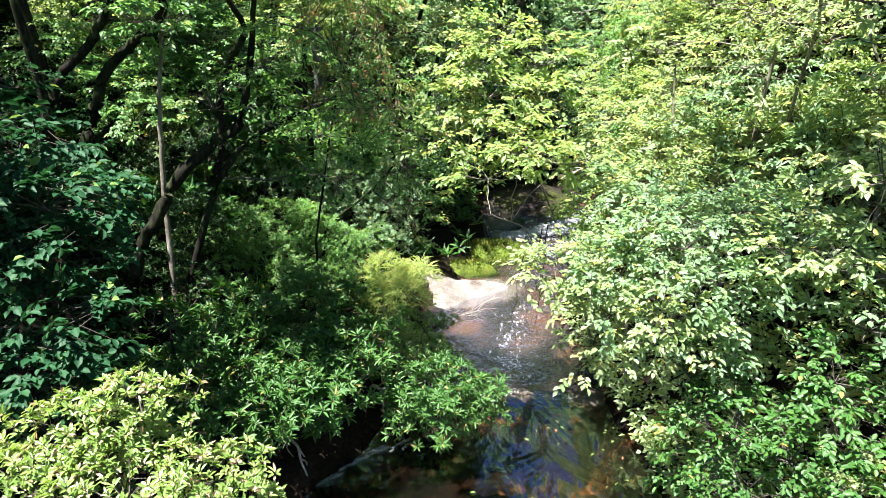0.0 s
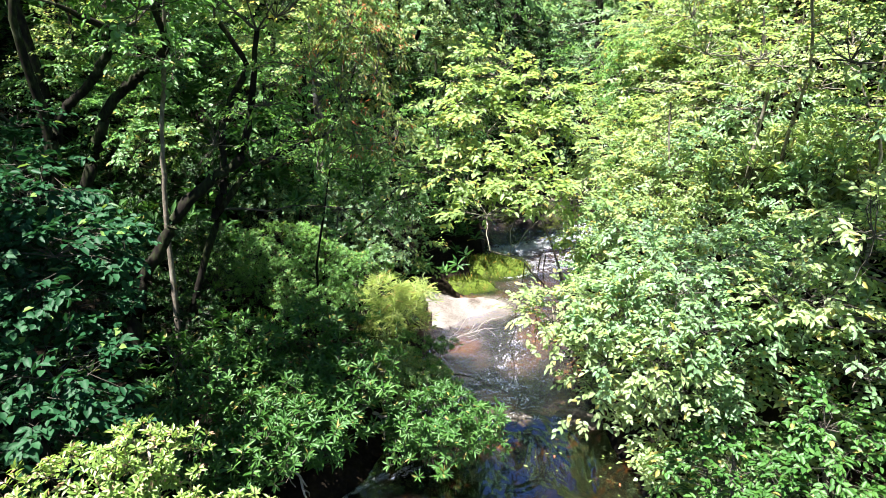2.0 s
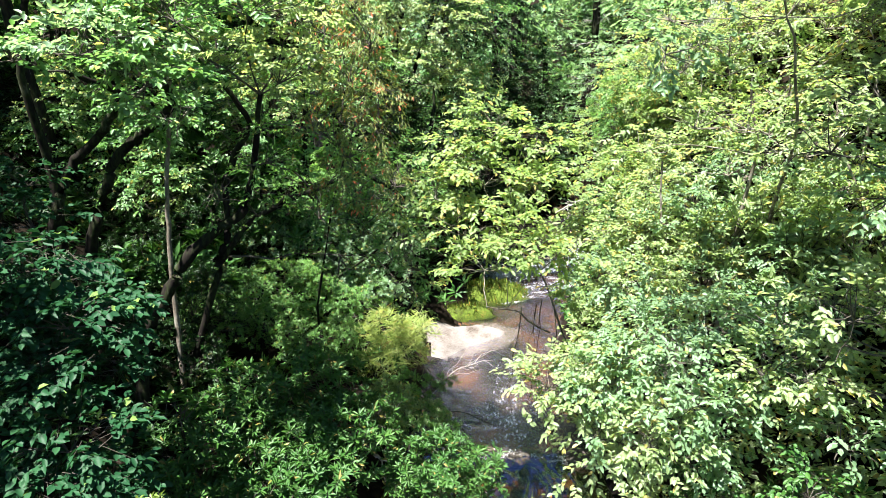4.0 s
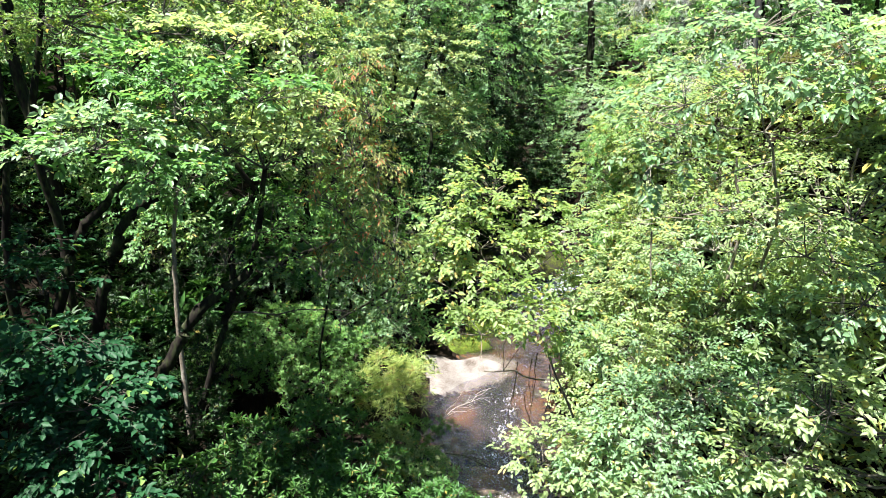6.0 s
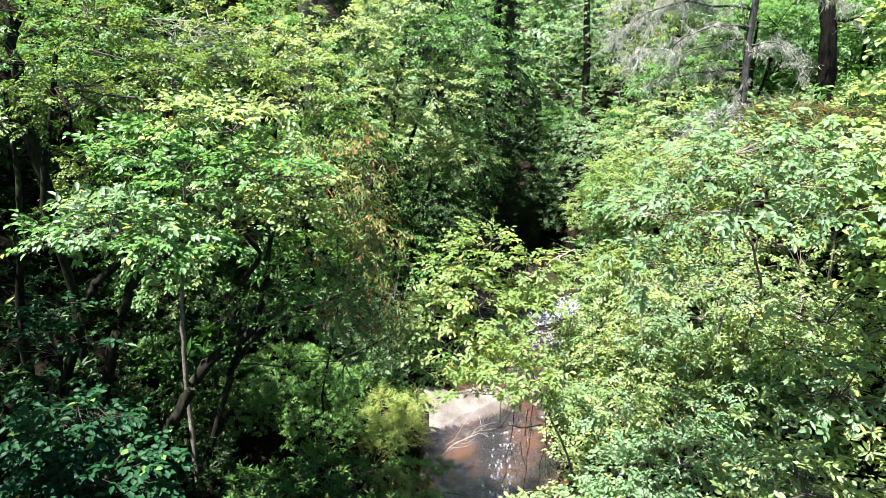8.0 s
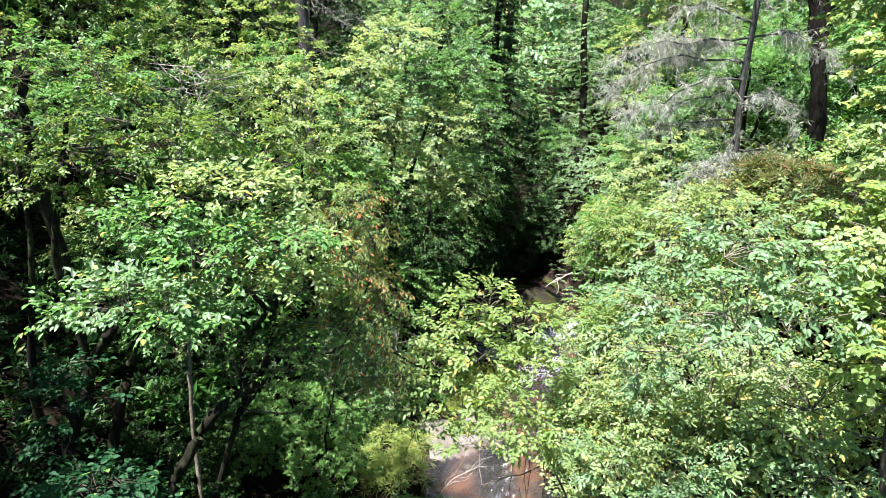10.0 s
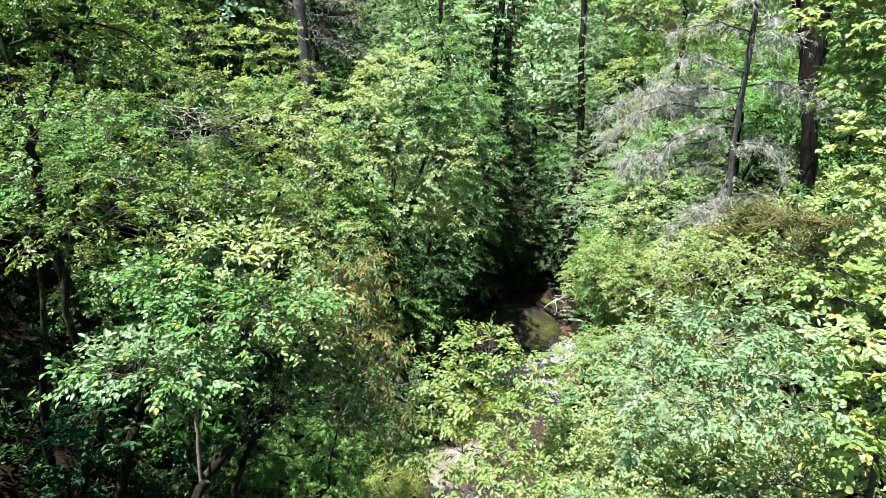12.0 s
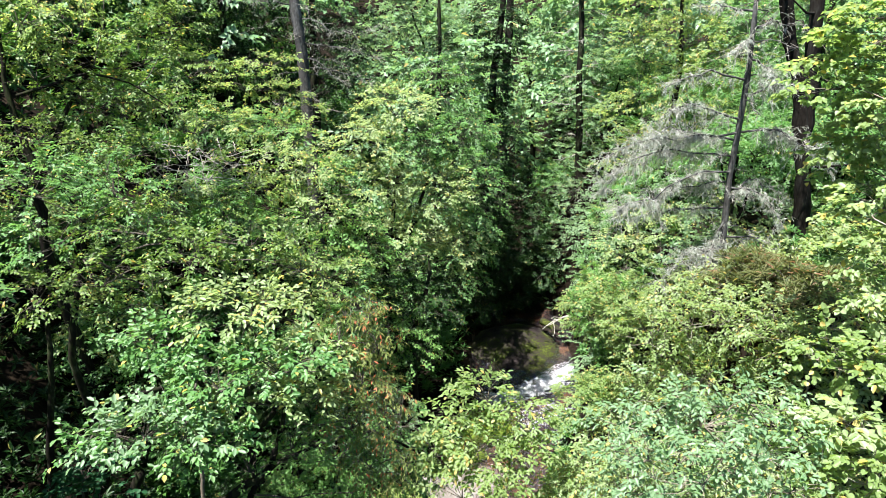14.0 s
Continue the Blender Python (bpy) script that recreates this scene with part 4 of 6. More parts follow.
plant("broadleaf_tree", "tree with glossy leaves paled as if sunlit hanging over the bank", "tree",
      [[(5.2, 5.6, base_on(5.2, 5.6), 0.055), (4.7, 5.5, 5, 0.044), (4.2, 5.3, 7.4, 0.022)]],
      [(3.63, 5.6, 3.89, 0.42, 0.36, 0.31),
       (3.85, 5.3, 3.39, 0.36, 0.36, 0.36),
       (3.58, 6.2, 4.22, 0.51, 0.39, 0.28),
       (4.04, 6, 4.38, 0.32, 0.32, 0.32),
       (3.24, 5.6, 3.72, 0.32, 0.29, 0.26),
       (3.53, 5.2, 6.62, 0.44, 0.34, 0.24),
       (3.43, 5.6, 6.17, 0.43, 0.35, 0.27),
       (3.77, 5.2, 5.87, 0.36, 0.33, 0.31),
       (3.66, 5.2, 4.76, 0.48, 0.4, 0.32),
       (3.2, 5.6, 3.96, 0.53, 0.42, 0.3)],
      "beech", "light+pale", seed=42, thick=0.85, bark=TWIG, size=0.85)
plant("dogwood_tree", "sunlit dogwood with layered leaves whitened for sun glare", "tree",
      [[(4.7, 8.3, base_on(4.7, 8.3), 0.035), (4.4, 7.9, 5, 0.022), (3.6, 6.8, 6.4, 0.016), (2.9, 5.9, 7.2, 0.009)]],
      [(2.54, 5.3, 8.17, 0.6, 0.44, 0.27),
       (2.14, 5.6, 7.58, 0.53, 0.41, 0.29),
       (3.03, 5.2, 7.9, 0.55, 0.41, 0.27),
       (2.46, 5, 7.75, 0.59, 0.43, 0.27),
       (1.95, 5.8, 7, 0.5, 0.37, 0.25),
       (3.12, 5.6, 8.22, 0.46, 0.36, 0.26),
       (2.4, 5.8, 8.12, 0.41, 0.33, 0.24),
       (3.23, 4.9, 7.68, 0.42, 0.32, 0.21),
       (2.23, 6.6, 7.33, 0.48, 0.39, 0.31)],
      "beech", "pale", seed=43, thick=0.62, bark=GREY_BARK, size=0.72)
plant("maple_tree", "maple bough with bright yellow-green lobed leaves", "tree",
      [[(6.3, 6.6, base_on(6.3, 6.6), 0.12), (5.8, 6.4, 6.0, 0.055), (5.2, 6.2, 9, 0.039), (5.0, 6.8, 12, 0.022)], [(5.3, 6.3, 7, 0.022), (4.4, 5.3, 7.8, 0.011)]],
      [(4.68, 6.2, 8.25, 0.38, 0.34, 0.31),
       (4.08, 5.3, 8, 0.36, 0.32, 0.26),
       (4.03, 5, 7.7, 0.38, 0.34, 0.28),
       (3.75, 4.7, 7.35, 0.32, 0.3, 0.25),
       (5.14, 6.9, 8.62, 0.34, 0.3, 0.27),
       (5.05, 8, 11.24, 0.62, 0.5, 0.42),
       (5.2, 7.8, 11.75, 0.62, 0.5, 0.42),
       (5.3, 7.6, 10.8, 0.58, 0.5, 0.42),
       (5.55, 8.2, 10.3, 0.6, 0.5, 0.42),
       (5.5, 7.4, 9.8, 0.55, 0.45, 0.4),
       (5.4, 7.2, 9.2, 0.5, 0.42, 0.36),
       (3.82, 5.8, 7.61, 0.36, 0.31, 0.26),
       (4.5, 6.7, 8.1, 0.3, 0.28, 0.26)],
      "maple", "yellow+light", seed=44, thick=1.25, size=0.62, bark=GREY_BARK)
# Rhododendron in the lightened leaf colours, a sunlit copy of the darker ones.
plant("rhododendron", "tall rhododendron with leaf whorls paled as if sunlit and a grey stem", "shrub",
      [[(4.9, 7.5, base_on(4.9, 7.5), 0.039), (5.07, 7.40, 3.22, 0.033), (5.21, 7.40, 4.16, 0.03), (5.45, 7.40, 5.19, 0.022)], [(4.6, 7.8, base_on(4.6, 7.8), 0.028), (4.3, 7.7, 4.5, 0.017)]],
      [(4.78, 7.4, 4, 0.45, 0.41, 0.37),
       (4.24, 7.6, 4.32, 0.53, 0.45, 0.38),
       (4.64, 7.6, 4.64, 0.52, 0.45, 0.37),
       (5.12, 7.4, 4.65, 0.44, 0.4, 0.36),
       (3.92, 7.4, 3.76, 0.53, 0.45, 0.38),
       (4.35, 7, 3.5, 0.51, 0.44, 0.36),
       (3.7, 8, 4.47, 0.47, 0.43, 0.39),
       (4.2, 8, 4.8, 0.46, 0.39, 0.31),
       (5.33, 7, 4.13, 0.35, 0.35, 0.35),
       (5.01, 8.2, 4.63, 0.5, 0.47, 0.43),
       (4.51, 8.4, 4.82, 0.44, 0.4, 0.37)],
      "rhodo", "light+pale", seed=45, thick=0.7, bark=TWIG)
plant("broadleaf_shrub", "sunlit green shrub on the sunny slope above the stream", "shrub",
      [[(3.3, 8.4, base_on(3.3, 8.4), 0.033), (3.2, 8.4, 3.4, 0.022), (3.0, 8.4, 5.5, 0.011)], [(3.0, 9.2, base_on(3.0, 9.2), 0.028), (2.8, 9.3, 4.0, 0.011)]],
      [(3.34, 8, 4.13, 0.55, 0.47, 0.4),
       (2.95, 8.6, 4.39, 0.5, 0.46, 0.42),
       (3.43, 8.4, 4.73, 0.49, 0.42, 0.36),
       (2.68, 9.2, 4.51, 0.53, 0.46, 0.4),
       (3.19, 9, 5.04, 0.51, 0.45, 0.38),
       (2.68, 7.6, 4, 0.53, 0.46, 0.38),
       (3.06, 6.8, 3.97, 0.56, 0.45, 0.35),
       (2.31, 6.4, 3.93, 0.53, 0.41, 0.3),
       (2.19, 7.8, 4.07, 0.39, 0.37, 0.35),
       (1.8, 6.1, 3.61, 0.58, 0.43, 0.29),
       (1.15, 6.1, 3.55, 0.45, 0.34, 0.23)],
      "beech", "light+pale", seed=46, size=0.68, thick=1.35, bark=GREY_BARK)
plant("broadleaf_shrub", "yellow-tinged sunlit shrub high on the sunny bank", "shrub",
      [[(4.1, 8.8, base_on(4.1, 8.8), 0.039), (3.9, 8.2, 5, 0.028), (3.8, 7.8, 6.6, 0.011)]],
      [(2.76, 7, 6.22, 0.52, 0.41, 0.29),
       (3.53, 7.4, 6.17, 0.55, 0.43, 0.31),
       (4.16, 7.8, 6.5, 0.57, 0.43, 0.28),
       (3.47, 7.6, 5.6, 0.57, 0.45, 0.32),
       (4.16, 7.6, 5.82, 0.5, 0.41, 0.32),
       (4.65, 7.6, 6.32, 0.42, 0.38, 0.35),
       (2.69, 8.4, 5.75, 0.55, 0.43, 0.31)],
      "beech", "yellow+light", seed=47, size=0.68, thick=0.32, bark=GREY_BARK)
plant("broadleaf_shrub", "thicket of yellow-green shrubs below the bank top", "shrub",
      [[(4.7, 10.0, base_on(4.7, 10.0), 0.033), (4.5, 9.9, 5.6, 0.017)], [(4.3, 10.8, base_on(4.3, 10.8), 0.028), (4.2, 10.8, 5.4, 0.017)]],
      [(4.84, 9.6, 7.26, 0.66, 0.52, 0.38),
       (4.44, 10.2, 7, 0.7, 0.57, 0.45),
       (5.29, 9.2, 7.33, 0.63, 0.52, 0.41),
       (4.46, 11.4, 7.18, 0.66, 0.55, 0.44),
       (5.15, 11, 7.32, 0.63, 0.5, 0.37),
       (3.69, 10, 6.79, 0.69, 0.59, 0.49),
       (5.5, 8.6, 7.32, 0.6, 0.49, 0.38),
       (5.81, 8.4, 7.78, 0.5, 0.45, 0.41)],
      "mid", "light+yellow", seed=48, size=0.8, bark=GREY_BARK)
plant("laurel_bush", "grey-green small-leaved bush at the stream corner", "shrub",
      [[(4.3, 14.0, base_on(4.3, 14.0), 0.033), (4.0, 13.8, 3.6, 0.017)]],
      [(3.97, 13.6, 5.34, 0.66, 0.66, 0.66),
       (3.97, 13.2, 4.66, 0.46, 0.52, 0.59),
       (4.32, 13.2, 4.36, 0.59, 0.59, 0.59),
       (4.59, 14, 5.73, 0.68, 0.61, 0.54),
       (4, 14.4, 5.88, 0.62, 0.59, 0.55),
       (3.86, 12.8, 3.71, 0.52, 0.52, 0.52),
       (3.99, 12.4, 3.96, 0.63, 0.6, 0.57)],
      "laurel", "laurel", seed=49, size=1.3)
plant("broadleaf_shrub", "light green shrubs stepping up the sunny slope", "shrub",
      [[(4.6, 14.8, base_on(4.6, 14.8), 0.033), (4.5, 14.6, 5.2, 0.017)], [(5.2, 13.6, base_on(5.2, 13.6), 0.033), (5.1, 13.5, 6, 0.017)]],
      [(4.84, 15, 6.38, 0.85, 0.71, 0.57),
       (5.41, 14.4, 7.15, 0.81, 0.71, 0.61),
       (4.38, 16, 6.52, 0.67, 0.64, 0.6),
       (5.4, 16.5, 6.98, 0.76, 0.69, 0.61),
       (5.65, 13, 7.19, 0.74, 0.64, 0.55),
       (6.08, 16, 7.57, 0.88, 0.74, 0.59),
       (6.2, 13.6, 7.91, 0.57, 0.54, 0.5)],
      "mid", "light+pale", seed=50)
plant("broadleaf_shrub", "sunlit broad-leaved shrub hiding the steep bank", "shrub",
      [[(5.2, 7.6, base_on(5.2, 7.6), 0.03), (5.1, 7.6, 5.0, 0.015)], [(5.8, 8.6, base_on(5.8, 8.6), 0.03), (5.7, 8.6, 6.6, 0.015)]],
      [(5.67, 7.6, 5.39, 0.69, 0.55, 0.41),
       (4.8, 7.2, 5.34, 0.54, 0.45, 0.35),
       (6.25, 7.8, 5.62, 0.45, 0.41, 0.37),
       (5.77, 8.8, 6.43, 0.69, 0.53, 0.37),
       (5.53, 9.3, 6.61, 0.51, 0.43, 0.34),
       (6.06, 8.4, 6.12, 0.4, 0.38, 0.36)],
      "beech", "light+yellow", seed=51, size=0.68, thick=1.35, bark=GREY_BARK)
plant("fern_clump", "yellowing ferns on the leaf-littered bank top", "fern",
      [[(6.2, 10.4, base_on(6.2, 10.4), 0.011), (6.2, 10.4, 7.9, 0.006)]],
      [(6.14, 10.2, 7.71, 0.49, 0.37, 0.24),
       (6.62, 10, 7.67, 0.48, 0.36, 0.24),
       (5.85, 10.8, 7.71, 0.51, 0.39, 0.26),
       (7.24, 10.4, 7.83, 0.45, 0.35, 0.25),
       (6.1, 9.4, 7.52, 0.55, 0.41, 0.28),
       (5.46, 11, 7.42, 0.42, 0.32, 0.21)],
      "fern", "bracken+holly+bracken", seed=52, thick=1.1)
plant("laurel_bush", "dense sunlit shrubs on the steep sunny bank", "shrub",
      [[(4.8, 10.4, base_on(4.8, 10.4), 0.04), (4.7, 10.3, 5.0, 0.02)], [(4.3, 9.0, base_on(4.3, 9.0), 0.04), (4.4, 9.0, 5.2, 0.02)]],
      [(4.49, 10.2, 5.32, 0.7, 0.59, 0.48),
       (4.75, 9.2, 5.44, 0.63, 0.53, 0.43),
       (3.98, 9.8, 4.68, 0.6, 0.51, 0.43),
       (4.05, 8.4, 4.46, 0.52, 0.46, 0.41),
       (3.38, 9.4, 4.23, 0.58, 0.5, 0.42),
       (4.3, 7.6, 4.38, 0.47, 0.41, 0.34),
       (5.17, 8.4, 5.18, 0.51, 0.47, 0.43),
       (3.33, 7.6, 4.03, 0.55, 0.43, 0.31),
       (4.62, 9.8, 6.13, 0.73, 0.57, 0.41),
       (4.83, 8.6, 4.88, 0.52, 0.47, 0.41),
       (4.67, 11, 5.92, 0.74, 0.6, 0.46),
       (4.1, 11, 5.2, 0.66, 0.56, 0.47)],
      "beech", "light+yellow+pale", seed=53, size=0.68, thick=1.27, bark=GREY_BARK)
plant("broadleaf_shrub", "bright yellow-green shrubs further along the sunny bank", "shrub",
      [[(4.6, 13.2, base_on(4.6, 13.2), 0.04), (4.4, 13.1, 5.2, 0.02)], [(4.0, 11.6, base_on(4.0, 11.6), 0.04), (3.8, 11.5, 4.4, 0.02)]],
      [(4.14, 13, 5.54, 0.77, 0.69, 0.61),
       (4.64, 12.4, 5.94, 0.73, 0.65, 0.57),
       (3.12, 11.4, 4.71, 0.69, 0.62, 0.54),
       (4.05, 15, 5.17, 0.7, 0.7, 0.7),
       (3.68, 11, 4.74, 0.57, 0.52, 0.48),
       (2.36, 9.6, 4.03, 0.51, 0.47, 0.43),
       (2.69, 8.6, 3.81, 0.54, 0.45, 0.35),
       (2.1, 9, 3.47, 0.41, 0.37, 0.33),
       (4.14, 12.6, 6.35, 0.84, 0.68, 0.52)],
      "beech", "yellow", seed=54, thick=1.43, size=0.72, bark=TWIG)
plant("maple_tree", "slender sunlit sapling beside the bank top", "tree",
      [[(5.3, 7.4, base_on(5.3, 7.4), 0.03), (4.9, 7.2, 4.8, 0.02), (4.5, 7.1, 6.0, 0.012)]],
      [(4.07, 7.1, 5.9, 0.48, 0.4, 0.33),
       (4.49, 7, 5.56, 0.36, 0.36, 0.36),
       (3.89, 7.6, 6.09, 0.5, 0.41, 0.32),
       (4.14, 6.6, 6.04, 0.33, 0.3, 0.27),
       (4.76, 7, 4.85, 0.25, 0.28, 0.31)],
      "beech", "light", seed=55, bark=GREY_BARK, thick=0.35, size=0.70)

# ---- trees further up the valley ----
plant("broadleaf_tree", "light yellow-green tree behind the sunny bank", "tree",
      [[(7.2, 19.0, base_on(7.2, 19.0), 0.14), (7.0, 18.8, 10, 0.08), (6.8, 18.6, 14, 0.03)]],
      [(5.94, 18.4, 11.32, 0.94, 0.86, 0.78),
       (6.85, 18, 11.76, 0.91, 0.84, 0.76),
       (5.94, 18, 9.82, 0.95, 0.87, 0.79),
       (7.01, 17.6, 10.3, 0.92, 0.84, 0.77),
       (5.58, 18, 8.4, 0.81, 0.77, 0.73),
       (6.48, 17.4, 8.65, 0.94, 0.82, 0.7),
       (7.64, 17, 9.31, 0.83, 0.79, 0.75),
       (7.75, 17.4, 11.03, 0.9, 0.82, 0.75),
       (7.25, 16.8, 7.98, 0.76, 0.69, 0.61),
       (6.3, 18, 12.62, 1.35, 0.97, 0.6)],
      "mid", "yellow", seed=56)
plant("broadleaf_tree", "bright green tree on the flat bank top", "tree",
      [[(10.5, 17.4, base_on(10.5, 17.4), 0.16), (10.3, 17.3, 11, 0.09), (10, 17, 15, 0.03)]],
      [(11.15, 17, 7.71, 0.94, 0.82, 0.7),
       (11.29, 16, 8.38, 0.87, 0.8, 0.73),
       (10.73, 17, 9.11, 0.76, 0.76, 0.76),
       (9.21, 17.5, 10.72, 0.91, 0.83, 0.76),
       (9.28, 17.5, 9.22, 0.93, 0.86, 0.78),
       (10.37, 17.5, 11.15, 0.9, 0.9, 0.9),
       (11.35, 16.5, 9.76, 0.73, 0.73, 0.73),
       (9.56, 17, 7.74, 0.78, 0.7, 0.62),
       (8.71, 17.8, 12.02, 1.05, 0.83, 0.6),
       (10.44, 17.5, 12.41, 1.18, 0.96, 0.74)],
      "mid", "green", seed=57)
slim_tree = plant("slim_tree", "slim tree with pale green foliage and bare grey lower branches", "tree",
      [[(6.2, 26.0, base_on(6.2, 26.0), 0.17), (6.12, 26.0, 6.5, 0.14), (6.0, 26.0, 10, 0.12), (5.88, 26, 13, 0.1), (5.7, 26, 18, 0.05)]],
      [(6.86, 25.6, 6.57, 0.92, 0.92, 0.92),
       (5.53, 25.6, 5.41, 0.82, 0.88, 0.93),
       (6.74, 25.6, 8.4, 0.9, 0.9, 0.9),
       (5.53, 26, 6.98, 0.7, 0.81, 0.93),
       (6.49, 26, 10.34, 0.89, 0.95, 1.01),
       (5.49, 25, 3.64, 0.82, 0.93, 1.05),
       (6.62, 25, 4.35, 0.93, 0.98, 1.04),
       (5.74, 26.4, 9.22, 0.64, 0.78, 0.92),
       (6.82, 26, 12.03, 0.88, 0.88, 0.88),
       (6.26, 24, 2.51, 0.8, 0.8, 0.8)],
      "mid", "pale", seed=58, size=0.9, crook=0.2, thick=0.8)
# Dense crown in near-black leaf; its colour deepens the shade at the creek head.
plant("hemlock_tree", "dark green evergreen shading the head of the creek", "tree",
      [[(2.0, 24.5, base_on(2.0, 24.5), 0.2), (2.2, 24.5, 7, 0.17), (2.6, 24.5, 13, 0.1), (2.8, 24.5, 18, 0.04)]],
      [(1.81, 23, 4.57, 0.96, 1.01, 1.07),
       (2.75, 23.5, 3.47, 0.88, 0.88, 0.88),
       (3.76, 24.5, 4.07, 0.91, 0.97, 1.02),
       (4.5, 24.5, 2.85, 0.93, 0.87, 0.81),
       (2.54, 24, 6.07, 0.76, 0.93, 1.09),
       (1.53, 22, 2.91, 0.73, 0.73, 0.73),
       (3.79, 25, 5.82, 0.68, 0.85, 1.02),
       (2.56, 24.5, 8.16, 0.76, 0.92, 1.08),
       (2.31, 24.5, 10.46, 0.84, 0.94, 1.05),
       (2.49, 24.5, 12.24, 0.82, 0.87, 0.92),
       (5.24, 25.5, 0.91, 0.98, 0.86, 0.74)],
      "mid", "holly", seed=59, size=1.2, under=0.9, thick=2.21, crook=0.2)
# Thicket added as a near-black backing, where the creek head is only shaded.
plant("rhododendron", "rhododendron thicket under the hemlocks, coloured near black for shade", "shrub",
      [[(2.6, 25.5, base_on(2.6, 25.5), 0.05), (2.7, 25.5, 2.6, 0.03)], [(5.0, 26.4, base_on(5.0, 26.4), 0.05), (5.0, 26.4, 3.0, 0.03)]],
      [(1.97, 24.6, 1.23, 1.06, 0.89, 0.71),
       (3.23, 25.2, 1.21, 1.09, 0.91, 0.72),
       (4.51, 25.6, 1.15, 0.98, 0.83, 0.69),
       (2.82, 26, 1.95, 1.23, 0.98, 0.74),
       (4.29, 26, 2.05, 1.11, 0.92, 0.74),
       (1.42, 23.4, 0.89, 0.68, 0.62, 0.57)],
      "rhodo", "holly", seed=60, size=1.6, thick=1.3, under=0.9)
# Two near-black crowns added to paint the far woods darker.
plant("hemlock_tree", "evergreen added to darken the shady woods behind the dead tree", "tree",
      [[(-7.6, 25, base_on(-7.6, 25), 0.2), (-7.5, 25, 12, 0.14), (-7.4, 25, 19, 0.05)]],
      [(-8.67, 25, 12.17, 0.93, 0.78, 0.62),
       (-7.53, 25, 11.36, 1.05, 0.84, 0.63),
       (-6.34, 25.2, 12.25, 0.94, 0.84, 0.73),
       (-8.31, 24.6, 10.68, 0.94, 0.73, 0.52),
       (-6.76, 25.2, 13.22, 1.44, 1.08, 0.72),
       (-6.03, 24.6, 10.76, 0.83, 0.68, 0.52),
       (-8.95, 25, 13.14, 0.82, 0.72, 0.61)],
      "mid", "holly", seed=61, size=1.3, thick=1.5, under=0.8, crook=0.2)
plant("hemlock_tree", "evergreen added to darken the woods behind bare grey branches", "tree",
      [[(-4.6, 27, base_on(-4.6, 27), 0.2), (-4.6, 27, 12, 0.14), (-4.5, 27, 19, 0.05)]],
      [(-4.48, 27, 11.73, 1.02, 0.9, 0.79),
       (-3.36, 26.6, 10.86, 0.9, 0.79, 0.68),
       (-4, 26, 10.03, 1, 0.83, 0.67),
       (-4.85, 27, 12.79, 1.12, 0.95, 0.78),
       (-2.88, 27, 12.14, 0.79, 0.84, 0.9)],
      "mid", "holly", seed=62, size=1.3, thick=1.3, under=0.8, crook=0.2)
plant("broadleaf_tree", "light green crown beyond the creek bend", "tree",
      [[(0.4, 31, base_on(0.4, 31), 0.17), (0.3, 31, 11, 0.09), (0.3, 31, 14, 0.05)], [(0.3, 31, 9.5, 0.06), (-0.7, 31, 13, 0.03)]],
      [(0.07, 31, 12.17, 1.3, 1.1, 0.91),
       (-1.48, 31, 12.43, 1.03, 0.97, 0.9),
       (1.63, 31, 11.91, 1.04, 1.04, 1.04),
       (-0.97, 30, 10.97, 1.14, 1.02, 0.89),
       (1.08, 30.5, 10.69, 1.04, 0.97, 0.91),
       (-2.72, 30, 11.47, 1.01, 1.01, 1.01),
       (0.35, 31, 13.38, 1.54, 1.15, 0.77)],
      "mid", "pale", seed=63, size=1.1)
plant("broadleaf_tree", "bluish-green tree in the valley gap", "tree",
      [[(6.0, 38, base_on(6.0, 38), 0.2), (6.0, 38, 10, 0.1)]],
      [(6.12, 37, 8.88, 1.12, 1.28, 1.44),
       (5.88, 38, 11.31, 1.29, 1.29, 1.29),
       (7.34, 39, 11.92, 1.15, 1.23, 1.31),
       (4.92, 35, 7.55, 0.92, 1.07, 1.23),
       (6.66, 36, 7.1, 0.79, 0.87, 0.95),
       (5.98, 39, 13.16, 1.62, 1.38, 1.14)],
      "back", "pale", seed=64, size=0.6)


# ---- unseen trees added beside and behind the camera, for shade ----
def unseen_trees():
    """Broadleaf trees of one kind added out of sight along both slopes, to shade the banks."""
    label = "unseen leafy green tree added on the slope to cast shade"
    blobs = [(0, 0, 6.2, 1.3, 1.2, 0.7), (1.1, 0.5, 5.4, 1.2, 1.0, 0.6), (-1.2, 0.3, 5.2, 1.2, 1.1, 0.6), (0.2, 1.3, 5.0, 1.1, 1.1, 0.6), (0.1, -1.2, 5.1, 1.2, 1.0, 0.6), (0.9, -0.9, 4.2, 1.0, 0.9, 0.5), (-0.8, 0.9, 4.1, 1.0, 0.9, 0.5)]
    first = plant("broadleaf_tree", label, "tree", [[(0, 0, -0.4, 0.13), (0.1, 0.1, 2.5, 0.1), (0, 0, 6.0, 0.03)]], blobs, "mid", "green", size=1.2, thick=1.3, seed=70, group="trees of the surrounding woods", simple=True)
    spots = UNSEEN_TREES
    for i, (x, y, turn) in enumerate(spots):
        m = pose(x, y, float(ground_height(x, y)), 0, 0, turn)
        if i:
            copy_thing(first, m)
        else:
            first.matrix_basis = m


